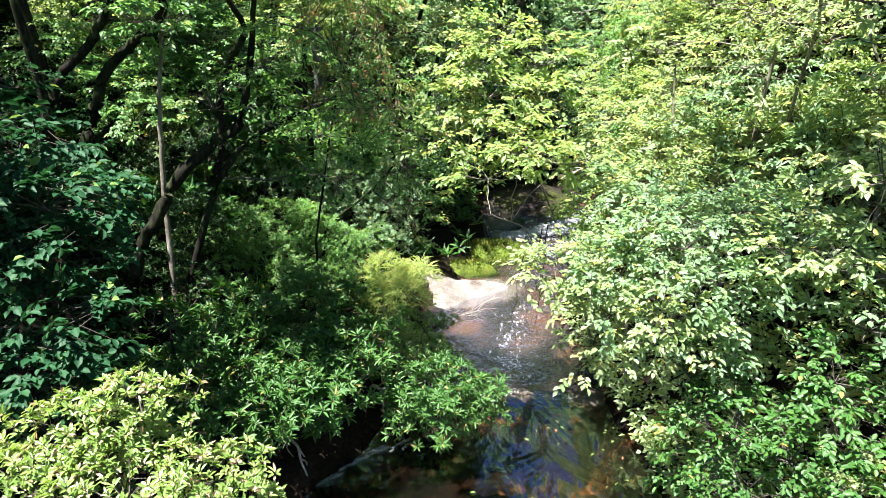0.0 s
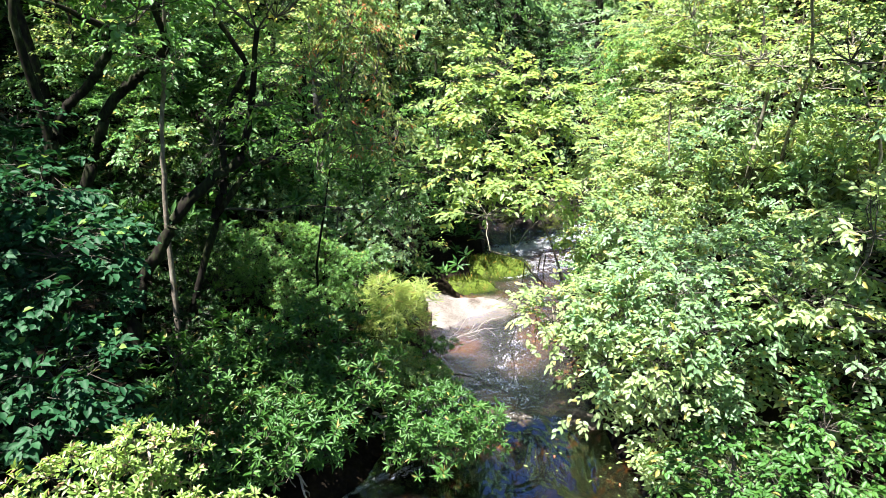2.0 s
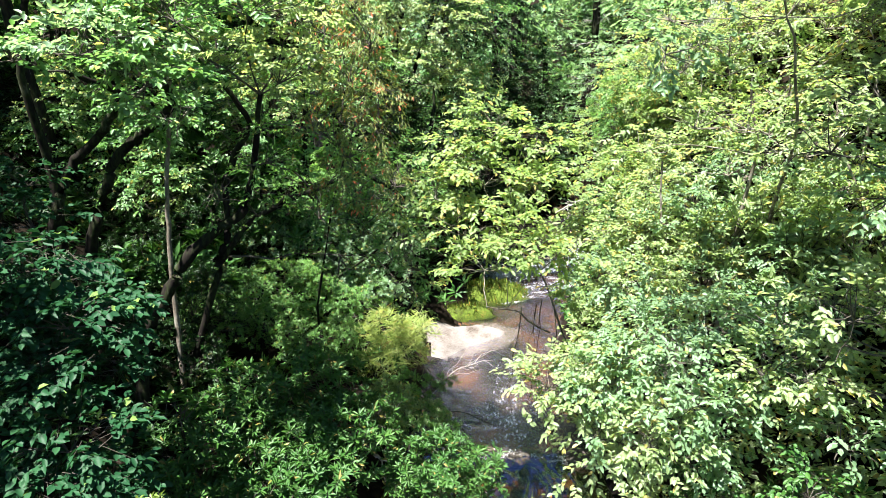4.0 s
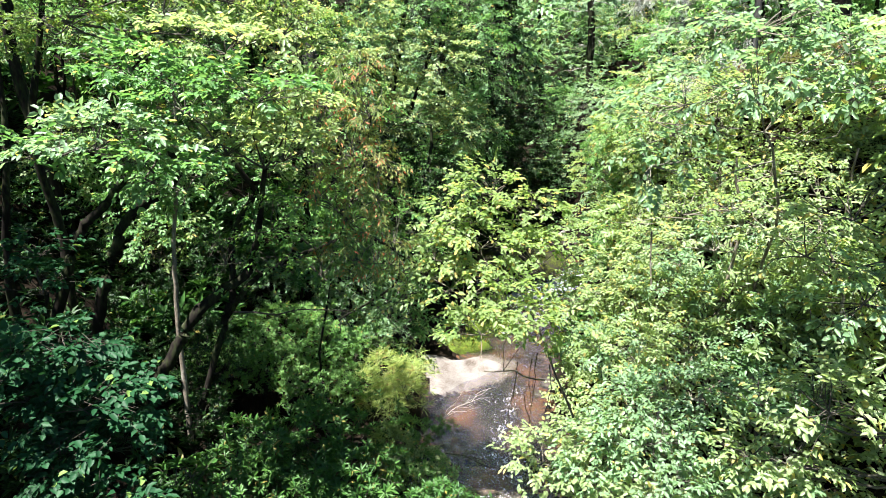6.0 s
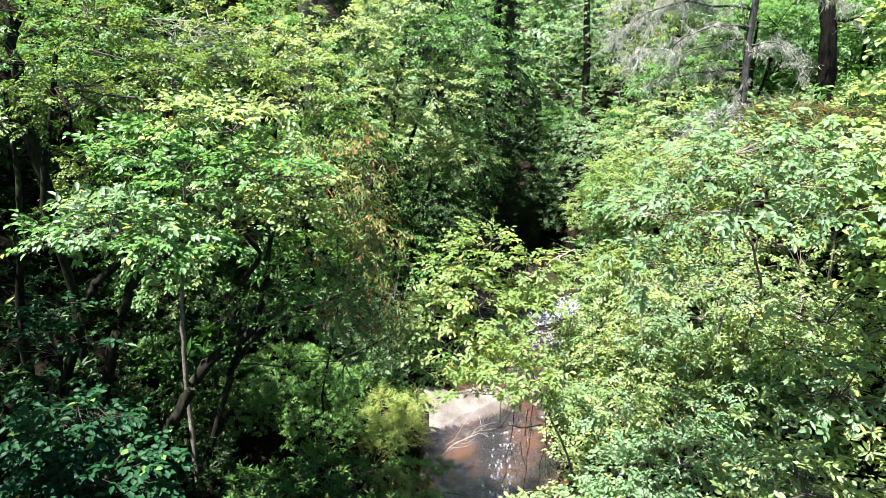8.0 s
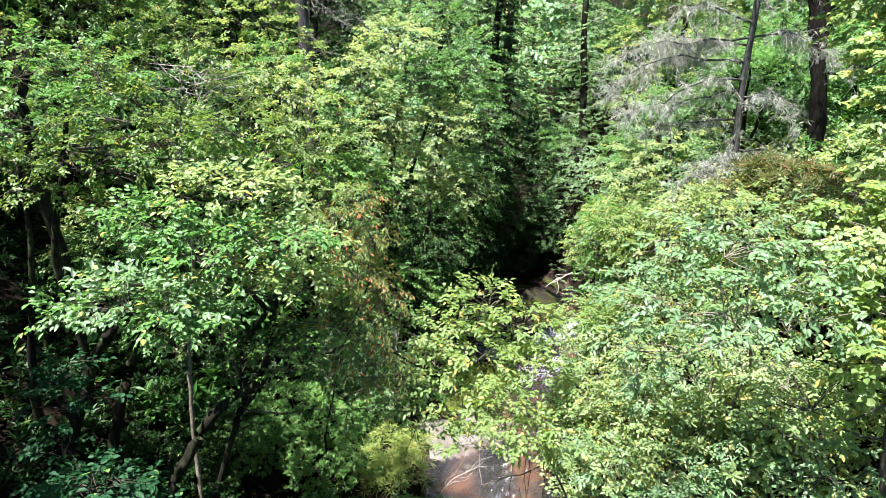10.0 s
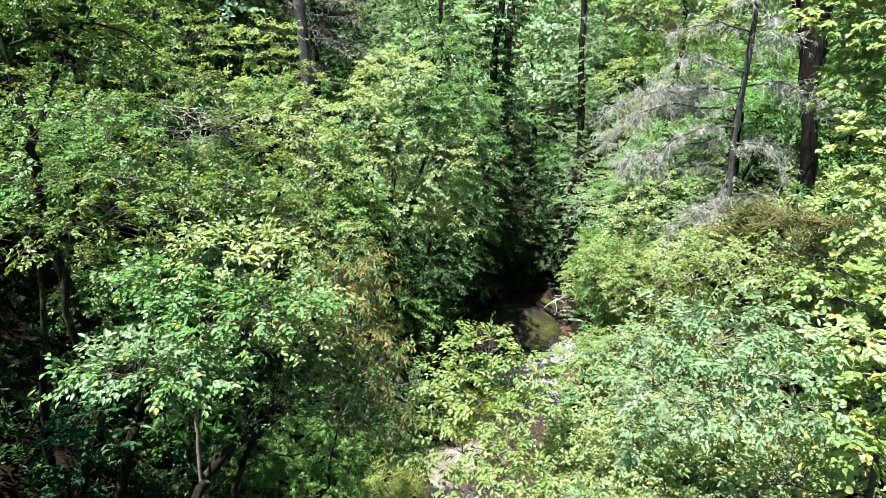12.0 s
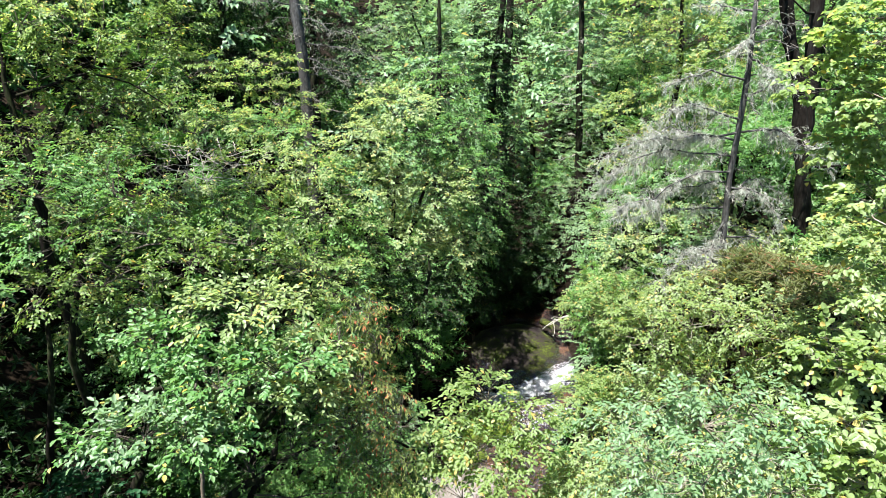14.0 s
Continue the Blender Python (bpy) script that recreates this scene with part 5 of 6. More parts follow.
# Spots out of view; the left ones block sun from the near left bank.
UNSEEN_TREES = ((-7.7, 6.3, 0), (-10.4, 9.6, 70), (-6.9, 4.2, 140), (-12.6, 13.0, 200), (-7.2, -1.0, 30), (-6.5, -5.5, 95), (-10.5, -3.0, 160), (-4.6, -9.5, 250), (1.5, -13, 300), (6.2, -9.0, 20), (8.5, -3.5, 110), (9.5, 1.2, 210), (-13, 5.0, 280), (12.5, 4.5, 330), (-9.6, 0.8, 15), (-13.5, 9.0, 190), (-12.5, 0.5, 85), (-8.5, -8.5, 310), (3.8, -17, 75), (10.5, -7.5, 180), (13.0, -1.0, 240), (-1.5, -15, 120))
unseen_trees()


# ---- dead hemlocks ----
def dead_hemlock(label, trunk, seed, limbs, count, reach, low, high, lichen=1.0, bark=None):
    """A dead conifer: a straight trunk, its large lichen-hung limbs, and many thin bare branches between them."""
    rng = np.random.default_rng(seed)
    q = np.array(trunk, float)
    root = q[0, :3].copy()
    thing = tagged(new("dead_hemlock"), label, "tree")
    thing.location = root
    s = np.linspace(0, len(q) - 1, 24)
    pts = np.stack([np.interp(s, np.arange(len(q)), q[:, k]) for k in range(4)], 1)
    v, f = tube(pts[:, :3] - root, pts[:, 3] * rng.uniform(0.92, 1.08, 24), 10)
    mesh_object("trunk", v, f, bark or PINE_BARK, thing, True)
    ways = []
    for z, side, ahead, drop, heavy in limbs:
        ways.append((z, np.array([side, ahead, drop]), 0.024, heavy))
    for i in range(count):
        z = low + (high - low) * (i + rng.uniform(0, 0.8)) / count
        a = i * 2.4 + rng.uniform(-0.5, 0.5)
        ln = reach * rng.uniform(0.4, 1.0) * (1 - 0.35 * (z - low) / (high - low))
        ways.append((z, np.array([math.cos(a) * ln, math.sin(a) * ln, -ln * rng.uniform(0.0, 0.3)]), 0.012, 0.07))
    for z, way, thick, heavy in ways:
        o = np.array([np.interp(z, pts[:, 2], pts[:, k]) for k in range(3)])
        ln = float(np.linalg.norm(way))
        line = wander(o, o + way, rng, 9, 0.3, 0.09 * ln)
        pieces = [tube(line - root, np.linspace(thick, 0.005, 9), 6)]
        m = int((22 + 30 * heavy) * ln)
        k = np.clip(rng.uniform(0.12, 1.05, m), 0, 1) * 8
        at = np.stack([np.interp(k, np.arange(9), line[:, c]) for c in range(3)], 1)
        aim = unit(way)[None] * 0.5 + rng.normal(0, 0.75, (m, 3)) + np.array([0, 0, -0.25])
        tip = at + unit(aim) * (rng.uniform(0.08, 0.55, m) ** 1.3 * (0.7 + 0.6 * heavy))[:, None]
        tv, tf = sticks(at - root, tip - root, np.full(m, 0.004))
        branch = mesh_object("branch", *joined(pieces), HEMLOCK, thing, True)
        tagged(mesh_object("fine_twig", tv, tf, DEAD, branch), kind="stuff")
        n = int(1500 * ln * lichen * max(0, heavy - 0.2))
        if n:
            j, w = rng.integers(0, m, n), rng.uniform(0.05, 1, (n, 1))
            P = at[j] + (tip[j] - at[j]) * w
            D = rng.normal(0, 0.45, (n, 3)) + np.array([0, 0, -0.8]) + unit(tip - at)[j] * 0.35
            v, f = leaves(P - root, D, rng.normal(0, 1, (n, 3)), rng.uniform(0.03, 0.15, n), rng.uniform(0.0015, 0.0045, n), plain=True)
            tagged(mesh_object("lichen", v, f, LEAF["lichen"], branch), kind="stuff")
    return thing


# limbs: height on the trunk, reach to the side, ahead and upwards, how heavily lichen hangs on it
dead_hemlock("dead hemlock hung with pale grey lichen on the sunny bank",
             [(5.8, 12.0, base_on(5.8, 12.0, 0.3), 0.09), (5.74, 12.0, 7.8, 0.068), (5.7, 12.0, 9.1, 0.06), (5.76, 12.0, 10.0, 0.055), (5.8, 12.0, 11.1, 0.048), (5.77, 12.0, 12.3, 0.042), (5.8, 12.0, 15.5, 0.02)], 5,
             [(10.9, -1.6, -0.2, -0.1, 0.5), (10.2, -1.6, -0.4, 0.15, 0.7), (9.95, -2.5, -0.3, -0.35, 1.1), (9.8, -1.7, 0.5, -0.5, 1.1), (9.5, -2.5, -0.2, -0.55, 1.1), (9.2, -2.3, -0.7, -0.6, 1.1), (9.0, -1.3, 0.3, -0.35, 0.8),
              (9.95, 1.7, -0.2, -0.6, 1.2), (10.6, 0.5, -0.5, 0.25, 1.3), (8.25, -0.3, -0.5, -1.1, 1.5), (8.0, -0.55, -0.4, -0.75, 1.4), (7.7, -1.4, -0.5, -0.55, 1.2), (8.7, 1.3, 0.3, -0.15, 0.5), (8.9, 0.7, -0.8, -0.5, 0.8),
              (11.7, -0.4, -0.4, -0.2, 1.0), (11.3, 0.35, -0.3, -0.3, 1.0), (12.1, -0.9, 0.3, 0.1, 0.5), (11.8, 1.1, 0.2, 0.05, 0.4), (8.5, -1.6, 0.4, -0.3, 0.7), (7.9, 1.2, -0.3, -0.3, 0.6)],
             14, 1.5, 7.9, 13.0, 1.0, HEMLOCK)
dead_hemlock("bare grey dead hemlock on the far slope",
             [(-3.75, 20.3, base_on(-3.75, 20.3, 0.3), 0.2), (-3.85, 20.3, 11.2, 0.17), (-3.98, 20.3, 12.8, 0.15), (-4.2, 20.3, 18.0, 0.08)], 6,
             [(12.3, 2.6, -0.3, -0.15, 0.35), (11.6, 2.4, -0.5, -0.4, 0.3), (12.7, -2.3, -0.4, 0.05, 0.3), (11.2, 1.5, -0.6, -0.8, 0.3), (10.9, 2.2, 0.2, -0.5, 0.25)],
             20, 2.6, 9.5, 15.5, 0.5, HEMLOCK)


def tall_trunk(label, pts, seed):
    """A tall straight forest trunk with a few bare stubs; its crown stands above the view."""
    thing = plant("tall_pine", label, "tree", [pts], [], "mid", "far", seed=seed, crook=0.15, bark=PINE_BARK)
    rng = np.random.default_rng(seed)
    q = np.array(pts)
    for i in range(5):
        z = rng.uniform(q[0, 2] + 2, q[-1, 2] - 1)
        o = np.array([np.interp(z, q[:, 2], q[:, k]) for k in range(3)])
        a = rng.uniform(0, 6.3)
        line = wander(o, o + np.array([math.cos(a), math.sin(a), 0.25]) * rng.uniform(0.5, 1.3), rng, 5, 0.3)
        v, f = tube(line - q[0, :3], np.linspace(0.035, 0.01, 5), 5)
        mesh_object("branch_stub", v, f, PINE_BARK, thing)


def bare_branches(thing, line, low, high, count, reach, seed):
    """Thin grey dead branches with fine twigs along a living trunk."""
    rng = np.random.default_rng(seed)
    q = np.array(line)
    for i in range(count):
        z = low + (high - low) * (i + rng.random()) / count
        o = np.array([np.interp(z, q[:, 2], q[:, k]) for k in range(3)])
        a = i * 2.4 + rng.uniform(-0.4, 0.4)
        way = np.array([math.cos(a), 0.6 * math.sin(a), rng.uniform(-0.35, 0.1)]) * reach * rng.uniform(0.5, 1.0)
        w = wander(o, o + way, rng, 7, 0.3)
        at = w[rng.integers(2, 7, 14)]
        tip = at + unit(unit(way)[None] + rng.normal(0, 0.8, (14, 3))) * rng.uniform(0.15, 0.5, (14, 1))
        branch = mesh_object("branch", *tube(w - q[0], np.linspace(0.022, 0.006, 7), 5), DEAD, thing, True)
        tagged(mesh_object("fine_twig", *sticks(at - q[0], tip - q[0], np.full(14, 0.006)), DEAD, branch), kind="stuff")


bare_branches(slim_tree, [(6.2, 26.0, base_on(6.2, 26.0)), (6.12, 26.0, 6.5), (6.0, 26.0, 10), (5.88, 26, 13), (5.7, 26, 18)], 2.2, 14.0, 30, 1.5, 71)
tall_trunk("tall dark straight pine trunk on the sunny bank", [(7.45, 12.2, base_on(7.45, 12.2, 0.2), 0.18), (7.21, 12.2, 9.2, 0.14), (6.89, 12.2, 10.7, 0.125), (6.48, 12.2, 12.1, 0.115), (5.9, 12.2, 15, 0.14)], 31)
tall_trunk("forked dark pine trunk behind the larger one", [(7.2, 12.3, 9.6, 0.13), (7.15, 12.3, 10.8, 0.13), (7.05, 12.3, 12.1, 0.12), (6.9, 12.3, 16, 0.08)], 32)
tall_trunk("straight dark trunk above the creek bend", [(3.5, 30, base_on(3.5, 30, 0.2), 0.26), (3.52, 30, 6.6, 0.22), (3.63, 30, 13.3, 0.17), (3.7, 30, 20, 0.12)], 33)


# ---- undergrowth and far woods ----
def undergrowth():
    """Low leafy growth over both banks."""
    rng = np.random.default_rng(77)
    n = 15000
    x, y = rng.uniform(-13, 15, n), 3.0 + 40 * rng.random(n) ** 1.3
    d = np.abs(x - stream_x(y)) - stream_half(y)
    grow = np.sin(1.1 * x + 0.7 * y) + np.cos(0.9 * y - 1.3 * x) + rng.normal(0, 0.6, n)
    keep = (d > 0.25) & (grow > np.where((x < -4) & (y < 14), 1.0, -0.35))
    x, y = x[keep], y[keep]
    P = np.stack([x, y, ground_height(x, y) + rng.uniform(0.1, 0.7, len(x))], 1)
    far = y > 14
    a = spray_leaves(P[~far], np.tile(UP, ((~far).sum(), 1)), rng, "rhodo", 0.9, True)
    b = spray_leaves(P[far], np.tile(UP, (far.sum(), 1)), rng, "rhodo", 1.7, True)
    v, f = joined([a[:2], b[:2]])
    tagged(mesh_object("undergrowth", v, f, LEAF["rhodo"]), "low green undergrowth covering the banks", "undergrowth", kind="stuff")


undergrowth()


def bank_growth(name, label, leaf, habit, size, x0, x1, y0, y1, count, seed):
    """Close leafy cover on one steep stretch of bank."""
    rng = np.random.default_rng(seed)
    x, y = rng.uniform(x0, x1, count), rng.uniform(y0, y1, count)
    keep = np.abs(x - stream_x(y)) - stream_half(y) > 0.15
    x, y = x[keep], y[keep]
    z = ground_height(x, y)
    slope = unit(np.stack([(z - ground_height(x + 0.1, y)) / 0.1, (z - ground_height(x, y + 0.1)) / 0.1, 1 + 0 * x], 1))
    P = np.stack([x, y, z], 1) + slope * (0.06 + 0.4 * rng.random((len(x), 1)) ** 1.5)
    out = slope + UP * 0.5 + rng.normal(0, 0.35, (len(x), 3))
    v, f, _ = spray_leaves(P, unit(out), rng, habit, size, True)
    tagged(mesh_object(name, v, f, LEAF[leaf]), label, "undergrowth", kind="stuff")


# Sunny bank cover uses the sun-lightened leaf colour.
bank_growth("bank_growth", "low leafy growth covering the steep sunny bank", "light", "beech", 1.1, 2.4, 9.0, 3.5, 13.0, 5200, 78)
# Slope cover in near-black leaf: the shade there is in its colour.
bank_growth("slope_growth", "leafy growth on the shady slope, coloured near black for shade", "holly", "rhodo", 1.25, -10.5, -4.2, 5.0, 15.0, 1500, 79)
bank_growth("bank_growth", "light green growth covering the far sunny slope", "pale", "back", 0.5, 3.5, 15.0, 13.0, 30.0, 2600, 80)
bank_growth("slope_growth", "green undergrowth on the shady bank downstream", "rhodo", "rhodo", 1.5, -11.0, -1.9, -14.0, 5.0, 1300, 82)
bank_growth("bank_growth", "green undergrowth on the sunny bank downstream", "green", "beech", 1.5, 2.9, 11.0, -14.0, 3.6, 1300, 84)
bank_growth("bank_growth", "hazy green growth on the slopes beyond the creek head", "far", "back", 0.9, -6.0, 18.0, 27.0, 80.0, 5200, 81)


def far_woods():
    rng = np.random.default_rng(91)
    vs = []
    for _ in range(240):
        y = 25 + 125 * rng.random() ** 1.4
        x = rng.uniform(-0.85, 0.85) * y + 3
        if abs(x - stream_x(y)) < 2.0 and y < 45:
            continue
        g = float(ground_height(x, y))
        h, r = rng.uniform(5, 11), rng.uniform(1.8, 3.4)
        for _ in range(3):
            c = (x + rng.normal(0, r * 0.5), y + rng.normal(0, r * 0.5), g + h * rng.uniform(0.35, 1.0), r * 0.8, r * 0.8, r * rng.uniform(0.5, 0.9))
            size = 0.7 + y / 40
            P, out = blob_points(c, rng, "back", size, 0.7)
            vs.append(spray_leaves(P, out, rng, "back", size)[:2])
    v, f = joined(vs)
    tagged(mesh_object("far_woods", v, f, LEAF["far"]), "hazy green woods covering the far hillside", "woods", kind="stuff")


far_woods()


# ---- shrubs crowding the slopes ----
BARE = ((-5.7, 8.0), (-6.4, 9.3), (-7.6, 12.2), (-8.2, 11.2), (-7.2, 10.8), (-8.8, 12.4), (-6.8, 11.6))     # small clearings behind the leaning tree, where darkened soil stands for shade


def slope_shrubs():
    """Laurel and rhododendron bushes, three kinds, set down again and again on the slopes."""
    kinds = []
    for k, (habit, leaf, size, label) in enumerate((("laurel", "laurel", 2.2, "small-leaved laurel bush crowding the shady slope"),
                                                    ("rhodo", "rhodo", 1.9, "dark rhododendron bush crowding the shady slope"),
                                                    ("mid", "green", 0.9, "thin green sapling crowding the wooded slope"))):
        rng = np.random.default_rng(300 + k)
        blobs = [(rng.normal(0, 0.55), rng.normal(0, 0.55), rng.uniform(0.5, 1.7), rng.uniform(0.45, 0.7), rng.uniform(0.45, 0.7), rng.uniform(0.3, 0.5)) for _ in range(6)]
        kinds.append((plant(("laurel_bush", "rhododendron", "sapling")[k], label, ("shrub", "shrub", "tree")[k],
                            [[(0, 0, -0.4, 0.05), (0.1, 0, 0.6, 0.04), (0.2, 0.1, 1.5, 0.02)], [(0, 0, -0.4, 0.04), (-0.3, 0.1, 0.7, 0.03), (-0.4, 0, 1.4, 0.015)]],
                            blobs, habit, leaf, size=size, group="bushes on the slopes", seed=400 + k, twigs=False, simple=True), label))
    rng = np.random.default_rng(55)
    spots = []
    for i in range(1600):
        y = 6.5 + 26 * rng.random()
        x = rng.uniform(-0.75, 0.85) * y
        d = abs(x - stream_x(y)) - stream_half(y)
        if d < (2.8 if x < 0 else 1.2) or (x > 3 and y < 12.5 and x < 9) or (x < 0 and y < 11.5 and x > -8.5) or any((x - a) ** 2 + (y - b) ** 2 < 1.0 ** 2 for a, b in spots):
            continue
        spots.append((x, y))
    for i, (x, y) in enumerate(spots[:115]):
        src = kinds[max(int(rng.integers(0, 3)), 2 if x > 3 else 0)][0]
        m = Matrix.LocRotScale((x, y, float(ground_height(x, y))), Euler((0, 0, rng.uniform(0, 6.3))), None)
        if i > 2 and any((x - a) ** 2 + (y - c) ** 2 < 0.64 for a, c in BARE):
            continue
        o = copy_thing(src, m) if i > 2 else kinds[i][0]
        o.matrix_basis = m
        o.scale = (1, 1, 1)


slope_shrubs()


# ---- stream bed, rocks and dead wood ----
def mound(name, label, category, x, y, z, rx, ry, turn, high, material, seed, rough=0.12, kind=""):
    """A low rounded mass with an uneven edge that dips under the ground around it."""
    rng = np.random.default_rng(seed)
    rings, sides = 10, 40
    ph = rng.uniform(0, 6.3, 8)
    v = [(0, 0, high)]
    for i in range(1, rings + 1):
        s = i / rings
        for j in range(sides):
            a = j * 2 * math.pi / sides
            e = 1 + rough * (math.sin(2 * a + ph[0]) + 0.7 * math.sin(3 * a + ph[1]) + 0.5 * math.sin(5 * a + ph[2]) + 0.3 * math.sin(9 * a + ph[3]))
            h = high * (1 - s ** 2.6) - 0.3 * max(0, s - 0.8) + high * 0.16 * math.sin(6 * s * math.cos(a) + ph[4]) * math.sin(7 * s * math.sin(a) + ph[5]) * (1 - s)
            v.append((s * e * rx * math.cos(a), s * e * ry * math.sin(a), h))
    tri = [(0, 1 + j, 1 + (j + 1) % sides) for j in range(sides)]
    quad = [(1 + (i - 1) * sides + j, 1 + i * sides + j, 1 + i * sides + (j + 1) % sides, 1 + (i - 1) * sides + (j + 1) % sides) for i in range(1, rings) for j in range(sides)]
    ob = mesh_object(name, v, [np.array(tri), np.array(quad)], material, None, True)
    ob.matrix_basis = pose(x, y, z, 0, 0, turn)
    return tagged(ob, label, category, kind=kind)


mound("moss_bank", "low bank of sunlit green moss beside the riffle", "bank", 1.25, 17.2, 0.0, 1.55, 0.8, 18, 0.42, MOSS_BANK, 4, 0.16)
mound("moss_bank", "narrow tongue of dark moss and grass behind the sandbar", "bank", 0.55, 15.75, 0.05, 1.0, 0.36, 14, 0.34, MOSS_BANK, 14, 0.16)


def moss_tufts():
    """Short moss and grass blades on the low banks behind the sandbar."""
    rng = np.random.default_rng(83)
    a, q = rng.uniform(0, 6.283, 2600), np.sqrt(rng.random(2600))
    on = rng.random(2600) < 0.7
    cx, cy, rx, ry = np.where(on, 1.25, 0.55), np.where(on, 17.2, 15.75), np.where(on, 1.4, 0.9), np.where(on, 0.7, 0.3)
    u, w = q * np.cos(a) * rx, q * np.sin(a) * ry
    c, k = math.cos(radians(17)), math.sin(radians(17))
    P = np.stack([cx + u * c - w * k, cy + u * k + w * c, 0.02 + np.where(on, 0.42, 0.36) * (1 - q ** 2.6)], 1)
    D = rng.normal(0, 0.5, (2600, 3)) + UP
    v, f = leaves(P, D, rng.normal(0, 1, (2600, 3)), rng.uniform(0.06, 0.2, 2600), rng.uniform(0.01, 0.03, 2600), plain=True)
    tagged(mesh_object("moss_tufts", v, f, LEAF["moss"]), "short green moss and grass blades on the low bank", "moss", kind="stuff")


moss_tufts()
mound("rock_slab", "dark wet rock slab with moss patches at the creek head", "rock", 3.0, 21.9, 0.25, 2.3, 1.9, 10, 0.85, MOSS, 5, 0.07)
mound("ledge_rock", "flat wet ledge rock between riffle and pool", "rock", 0.3, 9.9, -0.08, 0.75, 0.28, 10, 0.12, STONE, 6)
mound("ledge_rock", "low wet ledge rock with water slipping over it", "rock", 1.35, 9.78, -0.05, 0.62, 0.2, -8, 0.1, STONE, 9, 0.2)
mound("ledge_rock", "brown ledge rock at the pool edge", "rock", 2.45, 9.7, -0.06, 0.5, 0.3, -25, 0.16, STONE, 7)
mound("ledge_rock", "submerged orange-brown rock in the pool", "rock", 0.9, 8.0, -0.75, 0.5, 0.3, 20, 0.2, POOL, 8, 0.2)


def stones():
    rng = np.random.default_rng(21)
    for i in range(34):
        y = rng.uniform(6.5, 18)
        x = stream_x(y) + rng.uniform(-1, 1) * stream_half(y)
        r = rng.uniform(0.06, 0.19)
        if sandbar_rise(x, y) > 0.02:
            continue
        bm = bmesh.new()
        bmesh.ops.create_icosphere(bm, subdivisions=2, radius=r)
        for q in bm.verts:
            q.co *= 1 + 0.22 * noise.noise(q.co * 9 + Vector((i * 3.1, 0, 0)))
            q.co.z *= 0.6
        me = bpy.data.meshes.new("stone")
        bm.to_mesh(me)
        bm.free()
        me.polygons.foreach_set("use_smooth", np.ones(len(me.polygons), dtype=bool))
        me.materials.append(STONE if i % 3 else BED)
        ob = tagged(new("stone", me), "rounded wet brown stone lying in the stream", "stone", "stones in the stream")
        ob.matrix_basis = pose(x, y, float(ground_height(x, y)) + r * 0.25, 0, 0, rng.uniform(0, 360))


stones()


def foam(label, line, width, count, seed, size=0.06):
    """White water, and sun glints drawn as white: streaks of many small raised flecks, gathered in patches along a
    line.
    """
    rng = np.random.default_rng(seed)
    q = np.array(line, float)
    clumps = max(4, count // 28)
    k = np.repeat(rng.uniform(0, len(q) - 1, clumps), 28)[:count]
    count = len(k)
    P = np.stack([np.interp(k, np.arange(len(q)), q[:, c]) for c in range(2)], 1)
    d = unit(q[-1] - q[0])
    side = np.array([-d[1], d[0]])
    P = P + side * np.repeat(rng.normal(0, width / 2, clumps), 28)[:count, None]
    P = P + d * rng.normal(0, size * 3.2, (count, 1)) + side * rng.normal(0, size * 1.1, (count, 1))
    z = water_level(P[:, 1]) + rng.uniform(0.006, 0.025, count)
    D = np.concatenate([d[None] + rng.normal(0, 0.6, (count, 2)), rng.normal(0, 0.15, (count, 1))], 1)
    N = np.tile(UP, (count, 1)) + rng.normal(0, 0.3, (count, 3))
    v, f = leaves(np.column_stack([P, z]), D, N, size * rng.uniform(0.5, 2.2, count), size * rng.uniform(0.2, 0.6, count), plain=True)
    tagged(mesh_object("white_water_and_glint", v, f, FOAM), label, "foam", kind="stuff")


# This first strip imitates sun glints with white flecks; the others are white water.
foam("white flecks standing in for sun glints on the riffle", [(1.95, 13.6), (1.5, 12.4), (1.25, 11.4), (1.4, 10.1)], 0.32, 2000, 1, 0.011)
foam("white water slipping into the dark pool", [(-1.72, 7.2), (-1.36, 7.82), (-0.9, 8.15), (-0.3, 8.4)], 0.10, 1300, 2, 0.013)
foam("broken white line where the riffle drops into the pool", [(0.1, 9.6), (0.9, 9.72), (1.6, 9.7), (2.4, 9.5)], 0.12, 1100, 5, 0.014)
foam("bright white water at the far riffle", [(1.7, 17.3), (3.0, 17.7), (4.4, 18.0)], 0.8, 2200, 3, 0.03)
foam("small white cascade below the rock slab", [(1.7, 18.55), (2.6, 18.8), (3.6, 19.3), (4.9, 20.1)], 0.34, 9000, 4, 0.045)


def floating_leaves():
    """Fallen leaves lying on the pool along the sunny bank."""
    rng = np.random.default_rng(61)
    n = 36
    y = rng.uniform(6.6, 9.6, n)
    x = stream_x(y) + stream_half(y) * np.clip(0.95 - np.abs(rng.normal(0, 0.45, n)), -0.8, 0.97)
    P = np.stack([x, y, 0.012 + 0 * x], 1)
    D = np.concatenate([rng.normal(0, 1, (n, 2)), np.zeros((n, 1))], 1)
    v, f = leaves(P, D, np.tile(UP, (n, 1)) + rng.normal(0, 0.12, (n, 3)), rng.uniform(0.04, 0.09, n), rng.uniform(0.02, 0.045, n), droop=0.0)
    tagged(mesh_object("fallen_leaves", v, f, LEAF["red"]), "brown fallen leaves floating on the dark pool", "leaves", kind="stuff")


floating_leaves()


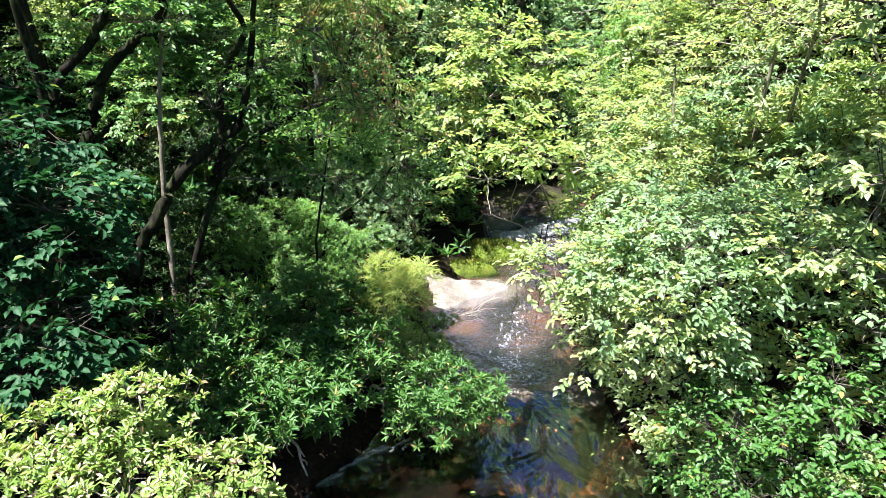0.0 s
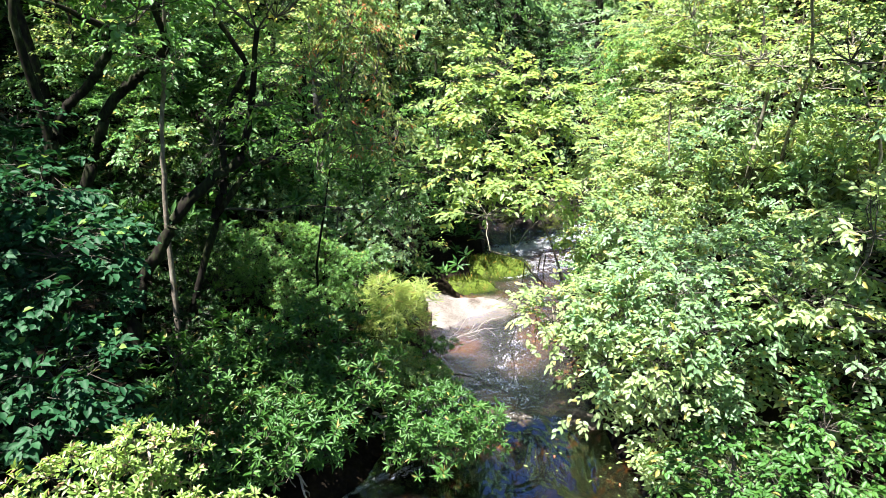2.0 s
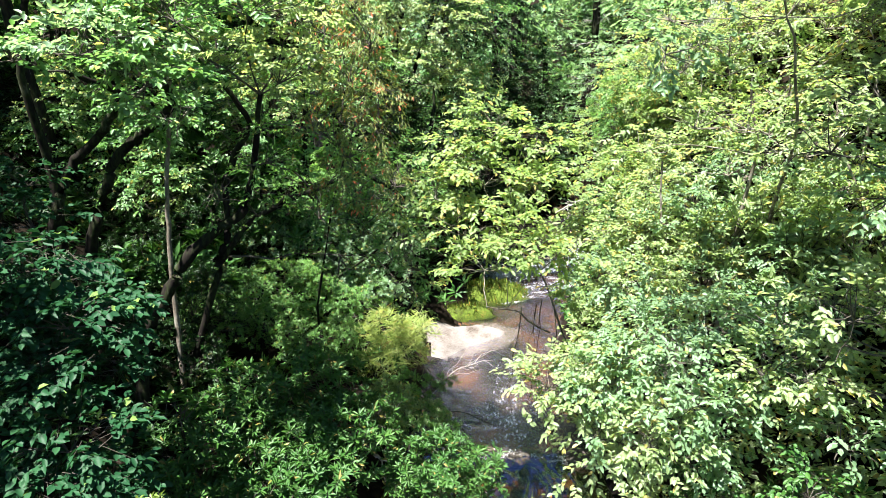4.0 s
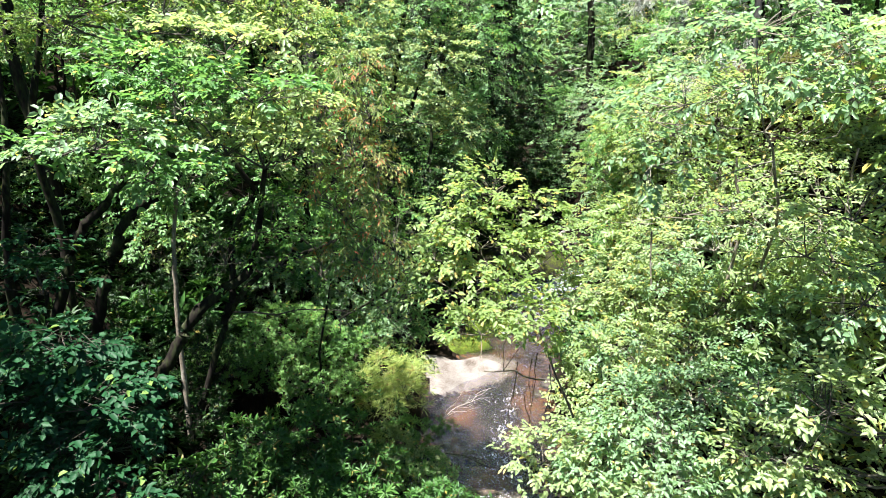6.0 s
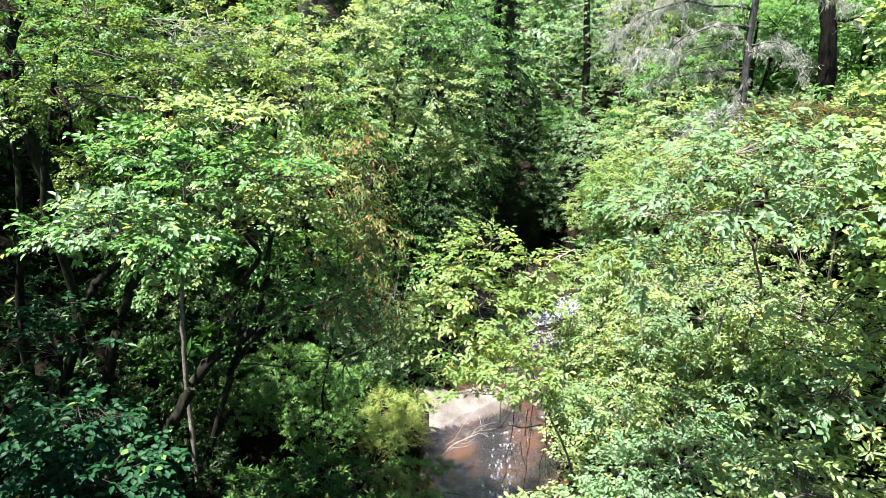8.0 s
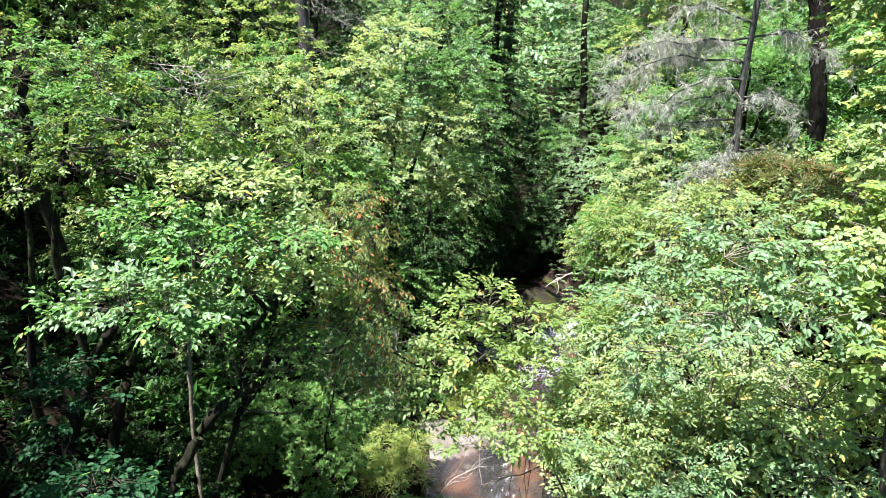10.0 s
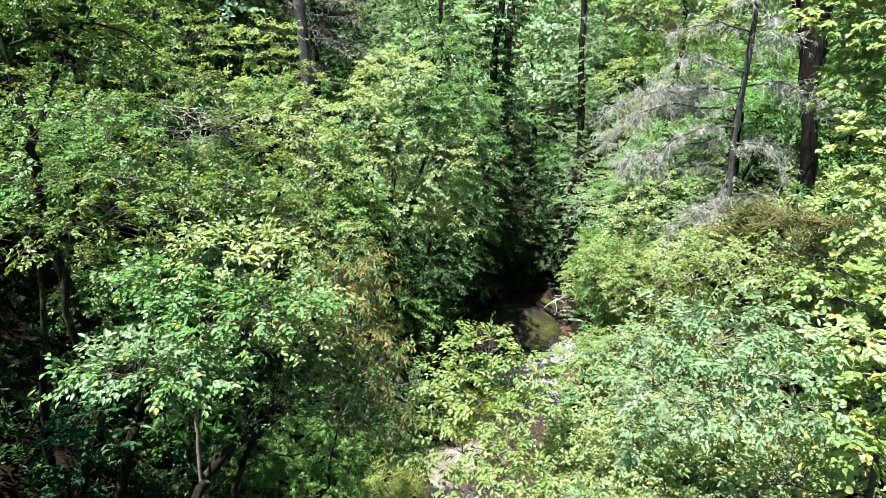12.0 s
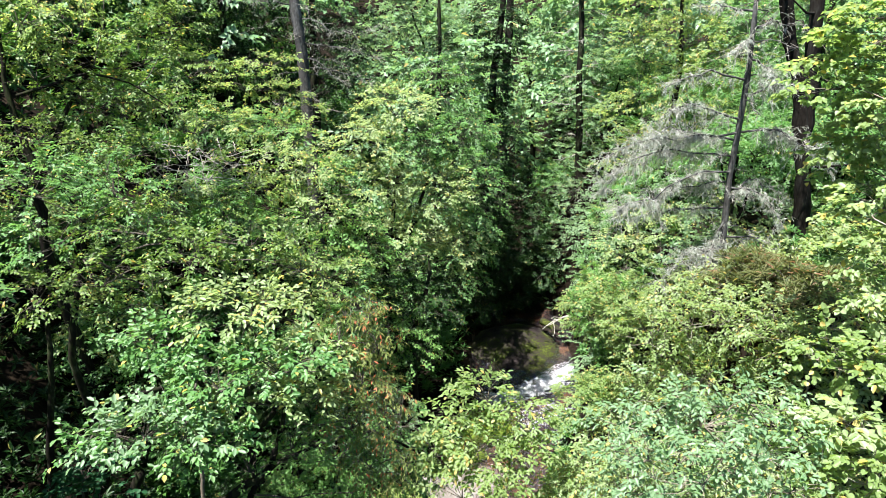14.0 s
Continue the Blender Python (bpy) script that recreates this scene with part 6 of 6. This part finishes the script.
def dead_branch(name, label, a, b, r, seed, forks=5, material=None, spread=0.5):
    """A bare crooked branch with forks."""
    rng = np.random.default_rng(seed)
    line = wander(a, b, rng, 9, 0.3, 0.06)
    root = line[0].copy()
    thing = tagged(new(name), label, "branch")
    thing.location = root
    mesh_object("stem", *tube(line - root, np.linspace(r, r * 0.35, 9), 6), material or DEAD, thing, True)
    ln = np.linalg.norm(line[-1] - line[0])
    for i in range(forks):
        o = line[2 + i % 6]
        way = unit(line[-1] - line[0]) + rng.normal(0, spread, 3)
        w2 = wander(o, o + unit(way) * ln * rng.uniform(0.25, 0.5), rng, 6, 0.3)
        mesh_object("fork", *tube(w2 - root, np.linspace(r * 0.5, r * 0.2, 6), 5), material or DEAD, thing, True)


dead_branch("dead_branch", "bare pale dead branch lying over the shallow water", (-0.2, 11.6, 0.15), (1.15, 12.7, 0.35), 0.010, 1, 10)
dead_branch("dead_branch", "dark dead branch trailing from the bank shrubs", (0.1, 10.6, 0.4), (1.3, 9.9, 0.3), 0.010, 2, 4, BARK)
dead_branch("dead_branch", "bleached root hanging from the undercut bank", (-2.2, 7.8, 0.7), (-1.85, 7.35, 0.03), 0.026, 3, 3)
dead_branch("dead_branch", "bleached limb poking out of the rhododendrons", (-1.1, 8.9, 0.65), (-0.5, 8.2, 0.7), 0.028, 4, 3)
dead_branch("fallen_log", "mossy yellow-green fallen log across the creek head", (4.2, 22.6, 1.25), (5.5, 21.2, 0.85), 0.16, 5, 1, MOSS)
dead_branch("dead_branch", "bleached broken branch at the creek head", (5.0, 21.6, 1.9), (4.0, 21.4, 1.45), 0.03, 6, 4)
for i, (x, y) in enumerate(((1.25, 9.2), (1.5, 9.3), (1.75, 9.1), (1.62, 9.5))):
    dead_branch("hanging_stem", "thin dark dead stem hanging above the water", (x, y, 3.1), (x - 0.1, y - 0.1, 1.2 + 0.2 * i), 0.008, 40 + i, 1, BARK, 0.15)


def brush_pile():
    """A heap of grey dead sticks on the slope."""
    rng = np.random.default_rng(12)
    thing = tagged(new("brush_pile"), "heap of grey dead branches lying on the slope", "brush")
    c = np.array([-5.1, 14.0, 9.1])
    thing.location = c
    for i in range(90):
        a = rng.normal(0, 0.24, 3) * np.array([1.8, 1.2, 0.9])
        b = a + rng.normal(0, 0.38, 3) * np.array([1.3, 1.0, 0.7])
        mesh_object("stick", *tube(wander(a, b, rng, 5, 0.2), np.linspace(0.009, 0.003, 5), 5), DEAD, thing, True)


brush_pile()
